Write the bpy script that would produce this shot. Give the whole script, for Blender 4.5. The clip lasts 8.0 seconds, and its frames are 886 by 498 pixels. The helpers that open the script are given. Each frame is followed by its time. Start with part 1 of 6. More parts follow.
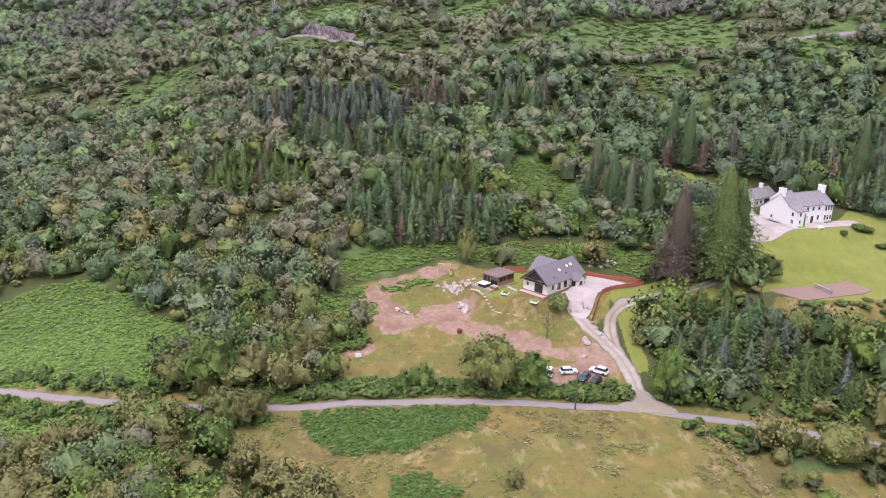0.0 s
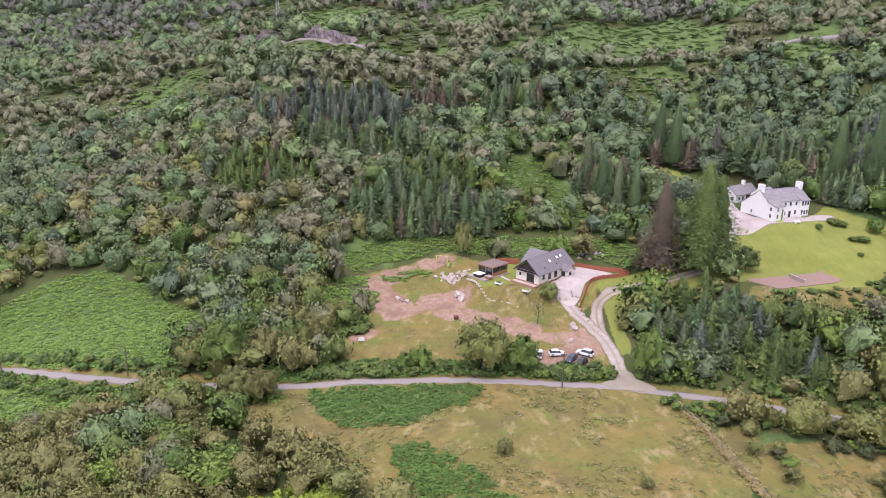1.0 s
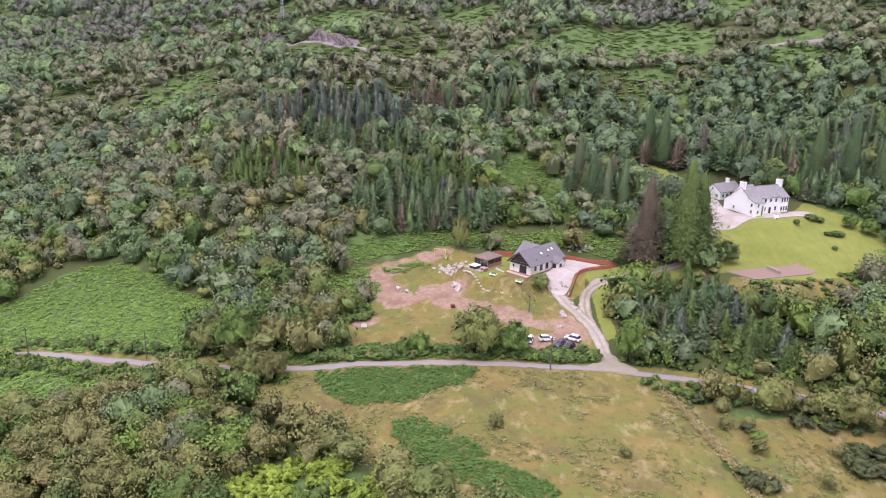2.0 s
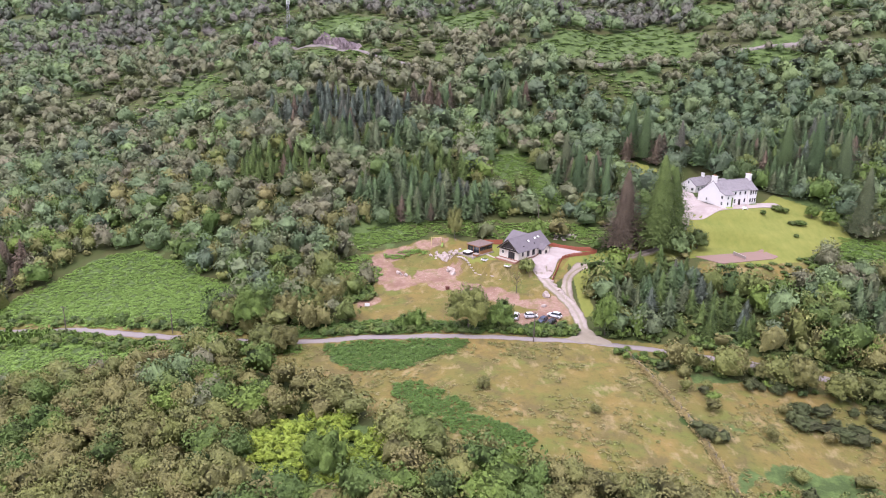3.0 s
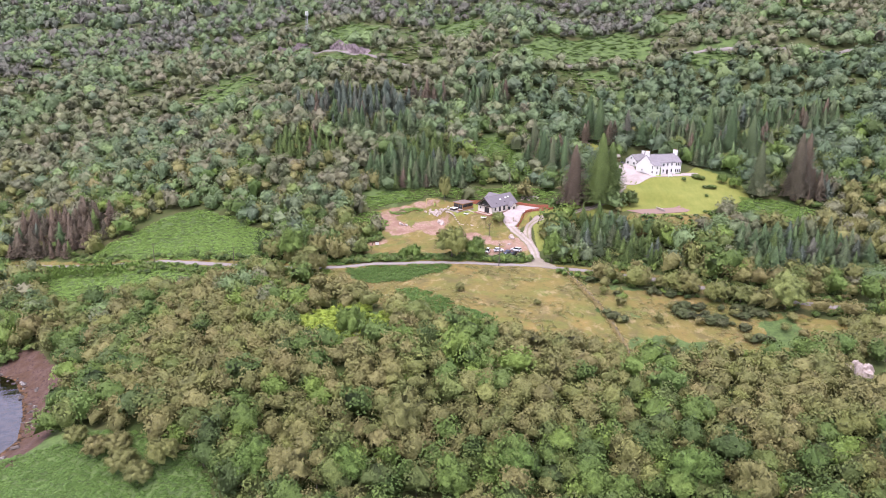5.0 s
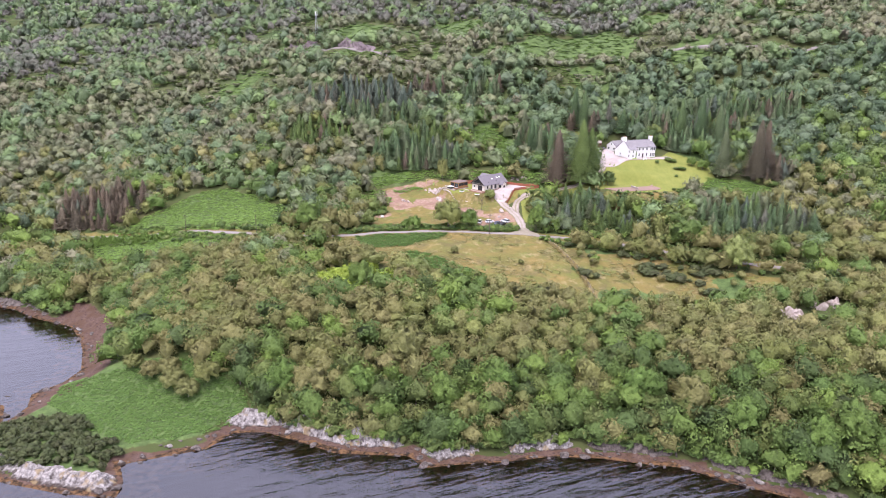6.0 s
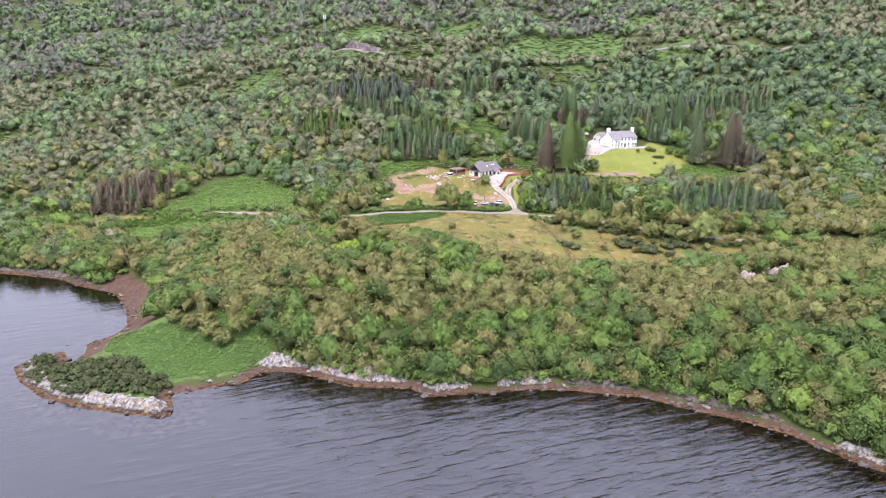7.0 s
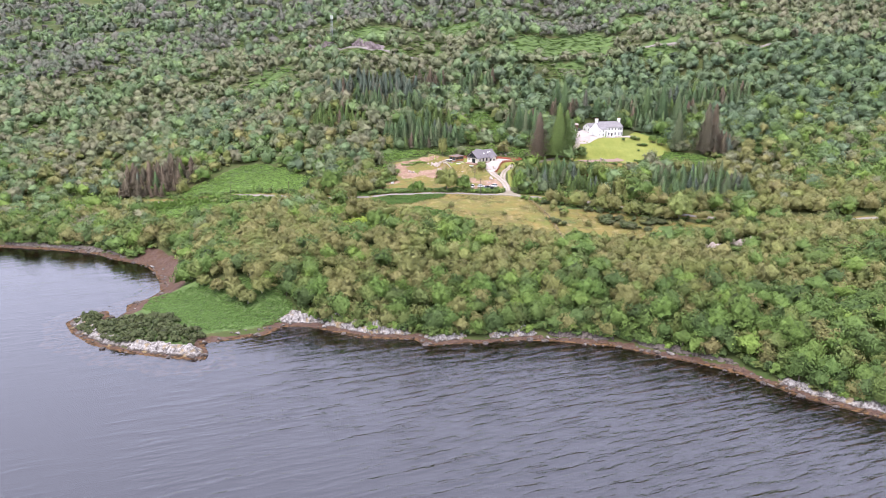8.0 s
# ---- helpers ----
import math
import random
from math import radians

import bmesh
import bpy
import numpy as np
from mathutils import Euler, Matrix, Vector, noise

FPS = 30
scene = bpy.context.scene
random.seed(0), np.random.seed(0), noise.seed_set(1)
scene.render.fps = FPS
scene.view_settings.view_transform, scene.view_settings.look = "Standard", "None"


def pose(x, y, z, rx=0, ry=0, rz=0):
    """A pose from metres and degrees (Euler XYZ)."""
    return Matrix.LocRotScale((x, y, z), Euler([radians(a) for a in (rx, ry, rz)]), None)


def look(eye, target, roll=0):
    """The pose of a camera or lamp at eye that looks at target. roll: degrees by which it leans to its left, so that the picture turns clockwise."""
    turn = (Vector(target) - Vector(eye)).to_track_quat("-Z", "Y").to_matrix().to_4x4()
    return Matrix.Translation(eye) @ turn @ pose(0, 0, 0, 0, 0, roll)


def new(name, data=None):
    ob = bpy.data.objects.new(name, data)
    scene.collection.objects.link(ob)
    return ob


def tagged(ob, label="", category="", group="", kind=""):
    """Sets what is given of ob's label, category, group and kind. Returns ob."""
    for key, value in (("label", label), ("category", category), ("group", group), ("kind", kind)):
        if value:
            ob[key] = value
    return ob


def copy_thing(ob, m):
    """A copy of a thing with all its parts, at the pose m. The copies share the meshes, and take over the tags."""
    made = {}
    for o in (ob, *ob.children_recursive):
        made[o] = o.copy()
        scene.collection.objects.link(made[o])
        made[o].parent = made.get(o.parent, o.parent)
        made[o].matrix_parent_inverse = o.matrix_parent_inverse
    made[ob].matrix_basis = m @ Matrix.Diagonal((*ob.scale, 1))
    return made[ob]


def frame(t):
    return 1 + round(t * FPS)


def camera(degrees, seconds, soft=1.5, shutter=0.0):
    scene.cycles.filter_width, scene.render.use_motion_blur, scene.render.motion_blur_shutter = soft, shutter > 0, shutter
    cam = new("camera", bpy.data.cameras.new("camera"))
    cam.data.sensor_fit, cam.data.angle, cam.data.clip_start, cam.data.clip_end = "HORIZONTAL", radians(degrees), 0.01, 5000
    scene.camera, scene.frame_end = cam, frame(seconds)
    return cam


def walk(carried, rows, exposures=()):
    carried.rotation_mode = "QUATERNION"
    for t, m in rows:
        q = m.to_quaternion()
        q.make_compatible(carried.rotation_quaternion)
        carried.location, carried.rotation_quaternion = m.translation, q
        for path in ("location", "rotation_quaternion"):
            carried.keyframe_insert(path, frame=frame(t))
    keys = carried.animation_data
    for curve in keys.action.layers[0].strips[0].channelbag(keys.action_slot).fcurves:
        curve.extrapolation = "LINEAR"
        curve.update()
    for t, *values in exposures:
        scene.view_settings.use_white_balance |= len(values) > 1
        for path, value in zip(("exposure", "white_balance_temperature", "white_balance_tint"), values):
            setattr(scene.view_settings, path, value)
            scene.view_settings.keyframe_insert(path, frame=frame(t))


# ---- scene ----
cam = camera(61.7, 8.0, soft=1.0)
PATH = [
    (0, (-0.237, -1.055, 94.023), (-0.259, 0.863, 93.455), 1.3),
    (0.5, (0.19, -6.8, 94.581), (0.167, -4.882, 94.015), 1.3),
    (1, (0.56, -12.952, 95.273), (0.538, -11.034, 94.707), 1.3),
    (1.5, (1.032, -18.671, 95.95), (1.009, -16.753, 95.384), 1.4),
    (3, (3.613, -45.165, 99.349), (3.585, -43.248, 98.78), 1.3),
    (3.5, (5.331, -61.507, 100.603), (5.301, -59.588, 100.039), 1.4),
    (4, (7.098, -79.39, 101.421), (7.064, -77.472, 100.856), 1.3),
    (4.5, (8.549, -97.586, 101.489), (8.512, -95.667, 100.926), 1.2),
    (4.7, (9.179, -105.089, 101.381), (9.14, -103.169, 100.82), 1.1),
    (5.8, (12.359, -146.854, 99.336), (12.315, -144.933, 98.782), 1.3),
    (6, (13.036, -154.108, 99.133), (12.99, -152.187, 98.579), 1.2),
    (6.5, (14.412, -171.825, 98.372), (14.362, -169.903, 97.822), 1.1),
    (7, (15.771, -189.292, 97.557), (15.716, -187.369, 97.013), 1.0),
    (7.5, (16.886, -205.138, 96.566), (16.827, -203.213, 96.026), 0.9),
    (8, (18.17, -221.831, 95.451), (18.108, -219.906, 94.91), 0.9),
]
walk(cam, [(t, look(eye, target, roll)) for t, eye, target, roll in PATH],
     exposures=[(0, 0.73, 6400, 22), (1.5, 0.77, 6400, 22), (3.5, 0.95, 6350, 25), (4.7, 1.05, 6350, 25), (6, 1.09, 6350, 22), (7, 1.16, 6400, 16), (8, 1.24, 6400, 15)])

# ---- light ----
world = bpy.data.worlds.new("overcast_sky")
scene.world = world
world.use_nodes = True
wn, wl = world.node_tree.nodes, world.node_tree.links
wn.clear()
sky = wn.new("ShaderNodeTexSky")
sky.sky_type = "NISHITA"
sky.sun_disc = False
sky.sun_elevation, sky.sun_rotation = radians(67), radians(214)
sky.dust_density, sky.air_density, sky.ozone_density = 3.0, 1.0, 1.0
cloud = wn.new("ShaderNodeMixRGB")
cloud.inputs[0].default_value = 0.72
cloud.inputs[2].default_value = (10.2, 10.4, 12.3, 1)
back = wn.new("ShaderNodeBackground")
back.inputs[1].default_value = 0.101
wout = wn.new("ShaderNodeOutputWorld")
wl.new(sky.outputs[0], cloud.inputs[1])
wl.new(cloud.outputs[0], back.inputs[0])
wl.new(back.outputs[0], wout.inputs[0])
sun_data = bpy.data.lights.new("sun", "SUN")
sun_data.energy, sun_data.angle, sun_data.color = 1.6, radians(32), (1.0, 0.97, 0.92)
sun = new("sun", sun_data)
sun.matrix_world = look((-40, -60, 170), (0, 0, 0))

# ---- the lie of the land ----
GX = (-420, -230, -140, -90, -45, 0, 45, 95, 160, 300)
GY = (0, 45, 90, 135, 180, 240, 330, 450, 1000)
LEVELS = np.array([
    (-11, -6, 1, -1, -7, -7, -2, 7, 13, 24), (-13, -4, 2, 6, 14, 16, 12, 14, 22, 34),
    (-13, -4, 3, 11, 16, 22, 21, 17, 24, 43), (-8, 0, 8, 20, 22, 25, 26, 28, 31, 50),
    (-4, 8, 22, 27, 31, 31, 36, 41, 41, 61), (9, 26, 39, 51, 55, 52, 51, 54, 60, 81),
    (35, 61, 69, 80, 89, 85, 92, 87, 99, 112), (68, 92, 103, 113, 116, 109, 118, 120, 134, 138),
    (200, 231, 245, 251, 255, 257, 259, 261, 261, 259)], float)


def knots(g, t):
    """Cubic weights of the knots g at the places t."""
    g = np.asarray(g, float)
    t = np.clip(np.asarray(t, float), g[0], g[-1])
    n = len(g)
    i = np.clip(np.searchsorted(g, t) - 1, 0, n - 2)
    h = g[i + 1] - g[i]
    u = (t - g[i]) / h
    w = np.zeros((len(t), n))
    k = np.arange(len(t))
    w[k, i] += 2 * u**3 - 3 * u * u + 1
    w[k, i + 1] += 3 * u * u - 2 * u**3
    for j, c in ((i, u**3 - 2 * u * u + u), (i + 1, u**3 - u * u)):
        a, b = np.maximum(j - 1, 0), np.minimum(j + 1, n - 1)
        s = c * h / (g[b] - g[a])
        w[k, b] += s
        w[k, a] -= s
    return w


def inside(poly, x, y):
    """Which of the places x, y lie inside the polygon."""
    hit = np.zeros(len(x), bool)
    for (x0, y0), (x1, y1) in zip(poly, (*poly[1:], poly[0])):
        if y0 != y1:
            hit ^= ((y0 > y) != (y1 > y)) & (x < (x1 - x0) * (y - y0) / (y1 - y0) + x0)
    return hit


def away(line, x, y):
    """Distance of the places x, y from a polyline."""
    d = np.full(len(x), 1e9)
    for (x0, y0), (x1, y1) in zip(line, line[1:]):
        ux, uy = x1 - x0, y1 - y0
        s = np.clip(((x - x0) * ux + (y - y0) * uy) / (ux * ux + uy * uy + 1e-9), 0, 1)
        d = np.minimum(d, np.hypot(x - x0 - s * ux, y - y0 - s * uy))
    return d


def signed(poly, x, y):
    """Distance from a closed outline, more than 0 inside."""
    d = away((*poly, poly[0]), x, y)
    return np.where(inside(poly, x, y), d, -d)


def step(a, b, v):
    u = np.clip((v - a) / (b - a), 0, 1)
    return u * u * (3 - 2 * u)


# the shoreline of the land, walked from west to east, and the land behind it
COAST = [(-198, 102), (-173, 100), (-149, 95), (-137, 87), (-120, 80), (-112, 70), (-106, 60), (-100, 47), (-101, 39), (-106, 31), (-103, 24),
         (-104, 14), (-110, 25), (-117, 21), (-119, 12), (-112, 3), (-101, -6), (-88, -11), (-74, -14), (-61, -15), (-62, -9),
         (-66, -2), (-48, 6), (-44, 14), (-36, 15), (-24, 10), (-16, 6), (-4, 6), (2, 6), (6, 1), (14, 3), (26, 5),
         (37, 8), (48, 8), (59, 6), (68, 5), (78, -1), (92, -7), (102, -14), (114, -28), (132, -40)]
LAND = [*COAST, (230, -80), (900, -200), (2600, -200), (2600, 2600), (-2600, 2600), (-2600, 500), (-700, 230), (-330, 120), (-250, 112)]
BAY_BEACH = [(-122, 87), (-109, 77), (-101, 60), (-96, 44), (-99, 32), (-104, 22)]
SPIT = [(-100, 40), (-104, 20), (-119, 22), (-119, 10), (-88, -12), (-61, -15), (-66, -2), (-48, 6), (-40, 20), (-48, 30), (-80, 42)]
ROAD = [(-190, 160), (-157, 154), (-134, 149), (-118, 145), (-102, 139.5), (-93, 136.5), (-81, 133.2), (-68, 131.4), (-52, 130.6), (-32, 129.4),
        (-8, 129.4), (17, 128.4), (30, 128), (37, 127), (44, 125.6), (53, 124), (67, 121.6), (82, 117.8), (108, 110), (131, 101), (170, 88), (230, 75)]
DRIVE = [(36.9, 127.6), (37.8, 133), (37.6, 139), (36.3, 145.5), (34.2, 150.8), (31.8, 155.3), (30, 160.5), (29.6, 166)]
TRACK = [(36.6, 144.5), (35.8, 152), (36.4, 158), (38.4, 162.6), (42.4, 166.2), (49.4, 168.3), (58, 169.5), (66, 172), (74, 180), (79, 190)]
COURT = [(27.6, 163), (24.6, 168), (33, 175), (34, 180.2), (38.7, 178.2), (44.6, 174.2), (41, 172.2), (37.4, 170), (34, 165.5), (32.6, 161.5), (30.5, 159)]
CLEARING = [(-24, 178), (-15, 183.5), (-3, 189), (8, 187), (17, 186), (34, 182), (48, 173), (40, 168), (33, 157), (36, 146), (36.5, 136), (33, 131.5),
            (20, 131), (-20, 134), (-26, 145), (-22, 155), (-19, 163)]
FIELD = [(-36, 128), (43, 124), (50, 117), (54, 94), (59, 68), (50, 72), (38, 78), (22, 76), (4, 78), (-6, 88), (-24, 106), (-44, 116), (-50, 126)]
MEADOW = [(50, 117), (76, 113), (104, 105), (128, 94), (122, 84), (92, 72), (76, 70), (60, 66), (54, 94)]
BRACKEN = [(-136, 152), (-121, 168), (-107, 183), (-95, 184), (-72, 166), (-59, 158), (-62, 136), (-88, 136), (-104, 142)]
BRACKEN_LOW = [(-146, 148), (-106, 139.5), (-66, 128), (-69, 120), (-88, 118), (-104, 114), (-122, 113), (-136, 128)]
LAWN = [(71, 167), (75, 184), (80, 194), (85, 206), (106, 200), (113, 207), (127, 192), (127, 178), (104, 162), (86, 161)]
LAWN_UP = [(61, 240), (74, 239), (82, 228), (80, 216), (72, 214), (63, 230)]
FORECOURT = [(77, 190), (82, 188), (92, 190), (106, 194.5), (113, 197), (110, 201), (104, 199.5), (88, 193), (86, 205), (88, 214), (83, 215), (78, 207)]
TENNIS = [(75.3, 166.5), (81, 159.8), (100, 166.8), (97.4, 173.8)]
HILL_ROAD = [(-260, 440), (-140, 375), (-74, 337), (-40, 321), (-9, 322), (10, 321), (40, 316), (97, 324), (155, 315), (210, 308), (330, 300)]
CRAGS = [((-70, 337), (-47, 323), 6.5), ((-113, 369), (-101, 361), 6.0), ((-98, 358), (-86, 350), 5.5)]
FENCE_LINE = [(46.5, 122), (51, 108), (55, 94), (57, 81), (58.5, 66)]
VERGE_FERN = [(-28, 126.5), (-8, 127.8), (8, 127.4), (4, 121), (-6, 115), (-16, 113), (-23, 118)]
FIELD_FERN = [(-9, 104), (-3, 107), (4, 98), (11, 91), (21, 85), (17, 81), (4, 87), (-6, 96)]
ROADSIDE = [(-44, 131.4), (-8, 131.2), (17, 130.2), (34, 129.9), (35, 133.4), (17, 135.5), (-8, 137), (-28, 138), (-44, 136)]
FERN_KNOLL = [(-41, 90), (-33, 93), (-22, 96), (-12, 88), (-5, 79), (-8, 71), (-16, 66), (-28, 65), (-34, 77)]
BACK_FERN = [(-26, 181), (-3, 192), (17, 189), (36, 185), (50, 177), (56, 183), (38, 193), (18, 197), (-4, 199), (-30, 189)]
GLADE_FERN = [(-24, 178), (-18, 165), (-24, 158), (-32, 160), (-34, 172)]
COURT_BANK = [(71, 151), (88, 151), (108, 157), (106, 168), (74, 163)]
GLADES = [[(18, 241), (29, 245), (35, 230), (43, 213), (41, 207), (30, 216), (20, 223)], [(117, 165), (125, 178), (140, 175), (152, 164), (148, 157), (124, 160)],
          [(160, 92), (175, 90), (186, 66), (178, 60), (170, 78)]]
HILL_GLADES = [[(-107, 382), (-81, 388), (-66, 425), (-39, 418), (-46, 351), (-61, 348)], [(20, 326), (41, 334), (73, 366), (109, 384), (124, 345), (119, 325), (100, 330), (76, 326), (46, 322)],
               [(128, 398), (155, 380), (135, 348)], [(135, 318), (160, 313), (152, 299), (138, 300)], [(168, 312), (202, 318), (222, 304), (214, 296), (183, 301)], [(-16, 463), (23, 434), (27, 362), (2, 368)]]
PADS = [(19, 169.5, 5, 32.8), (26, 173.5, 8, 33.0), (10.5, 174.5, 5.5, 33.1), (37, 173, 6, 34.0), (95, 201, 12, 45.4), (92, 219, 7, 45.6), (87, 166.5, 11, 36.2)]


def fbm(x, y, size, octaves=4):
    """Soft noise from sums of turned waves, about -1 to 1."""
    v = np.zeros(len(x))
    a, total = 1.0, 0.0
    for k in range(octaves):
        t = 0.9 + 2.4 * k
        u, w = (x * math.cos(t) - y * math.sin(t)) / size, (x * math.sin(t) + y * math.cos(t)) / size
        v += a * (np.sin(u * 2.1 + 1.7 * np.sin(w * 1.3 + k)) + np.sin(w * 2.3 + 1.9 * np.sin(u * 1.1 - k) + 2.1)) * 0.5
        total += a * 0.75
        a *= 0.55
        size *= 0.47
    return v / total


def land(x, y):
    """Height of the ground above the loch."""
    x, y = np.asarray(x, float), np.asarray(y, float)
    z = (knots(GY, y) @ LEVELS * knots(GX, x)).sum(1)
    z += fbm(x, y, 60, 4) * np.clip((y - 215) / 120, 0, 1) * 5.0
    z += fbm(x, y, 14, 3) * 0.35 * (1 + 2 * step(230, 300, y))
    for px, py, r, level in PADS:
        z += (level - z) * (1 - step(r, r * 1.35 + 1, np.hypot(x - px, y - py)))
    d = signed(LAND, x, y)
    low = step(-12, 10, signed(SPIT, x, y)) * (1 - step(20, 48, y + 0.3 * x + 30))
    z += (np.minimum(z, 2.2 + 0.5 * fbm(x, y, 9, 2)) - z) * low
    bank = 0.12 * np.clip(d, 0, 3) + 1.1 * step(2.5, 6, d) + 0.42 * np.maximum(d - 5, 0)
    z = np.where(d > 0, np.minimum(np.maximum(z, 0.8 + 0.1 * d * step(2, 5, d)), bank), np.maximum(-7.0, 0.11 * d))
    return z


def ground_z(x, y):
    return float(land([x], [y])[0])


# ---- materials ----
class Nodes:
    """A short hand for node materials."""

    def __init__(self, name, rough=0.8, metal=0.0, spec=0.3):
        self.mat = bpy.data.materials.new(name)
        self.mat.use_nodes = True
        self.t = self.mat.node_tree
        self.bsdf = self.t.nodes["Principled BSDF"]
        self.bsdf.inputs["Roughness"].default_value = rough
        self.bsdf.inputs["Metallic"].default_value = metal
        self.bsdf.inputs["Specular IOR Level"].default_value = spec
        self.at = self.node("ShaderNodeNewGeometry").outputs["Position"]

    def node(self, kind, **inputs):
        n = self.t.nodes.new(kind)
        return n

    def put(self, socket, value):
        if isinstance(value, (int, float)):
            socket.default_value = value
        elif isinstance(value, tuple):
            socket.default_value = (*value, 1) if len(value) == 3 else value
        else:
            self.t.links.new(value, socket)

    def noise(self, size, detail=4.0, rough=0.55, stretch=None, where=None):
        n = self.node("ShaderNodeTexNoise")
        n.inputs["Scale"].default_value = 1.0 / size
        n.inputs["Detail"].default_value = detail
        n.inputs["Roughness"].default_value = rough
        source = where or self.at
        if stretch:
            m = self.node("ShaderNodeMapping")
            m.inputs["Scale"].default_value = stretch
            self.t.links.new(source, m.inputs[0])
            source = m.outputs[0]
        self.t.links.new(source, n.inputs["Vector"])
        return n.outputs["Fac"]

    def math(self, op, a, b=0.0, c=0.0):
        n = self.node("ShaderNodeMath")
        n.operation = op
        for s, v in zip(n.inputs, (a, b, c)):
            self.put(s, v)
        return n.outputs[0]

    def ramp(self, fac, *stops):
        n = self.node("ShaderNodeValToRGB")
        e = n.color_ramp.elements
        while len(e) < len(stops):
            e.new(0.5)
        for el, (p, c) in zip(e, stops):
            el.position = p
            el.color = (*c, 1) if isinstance(c, tuple) else (c, c, c, 1)
        self.put(n.inputs[0], fac)
        return n.outputs[0]

    def mix(self, fac, a, b, mode="MIX"):
        n = self.node("ShaderNodeMixRGB")
        n.blend_type = mode
        for s, v in zip(n.inputs, (fac, a, b)):
            self.put(s, v)
        return n.outputs[0]

    def attr(self, name, channel=None):
        n = self.node("ShaderNodeAttribute")
        n.attribute_name = name
        if channel is None:
            return n.outputs["Fac"]
        if channel == 3:
            return n.outputs["Alpha"]
        s = self.node("ShaderNodeSeparateColor")
        self.t.links.new(n.outputs["Color"], s.inputs[0])
        return s.outputs[channel]

    def bump(self, height, strength=0.5, distance=0.1):
        n = self.node("ShaderNodeBump")
        n.inputs["Strength"].default_value = strength
        n.inputs["Distance"].default_value = distance
        self.put(n.inputs["Height"], height)
        self.t.links.new(n.outputs[0], self.bsdf.inputs["Normal"])
        return self

    def colour(self, value):
        self.put(self.bsdf.inputs["Base Color"], value)
        return self


def plain(name, a, b=None, size=0.6, rough=0.7, metal=0.0, spec=0.3, relief=0.02):
    """A surface of one colour that varies a little at two scales."""
    m = Nodes(name, rough, metal, spec)
    b = b or tuple(v * 0.75 for v in a)
    m.colour(m.mix(m.mix(0.4, m.noise(size), m.noise(size * 0.13)), a, b))
    if relief:
        m.bump(m.noise(size * 0.15), 0.5, relief)
    return m.mat


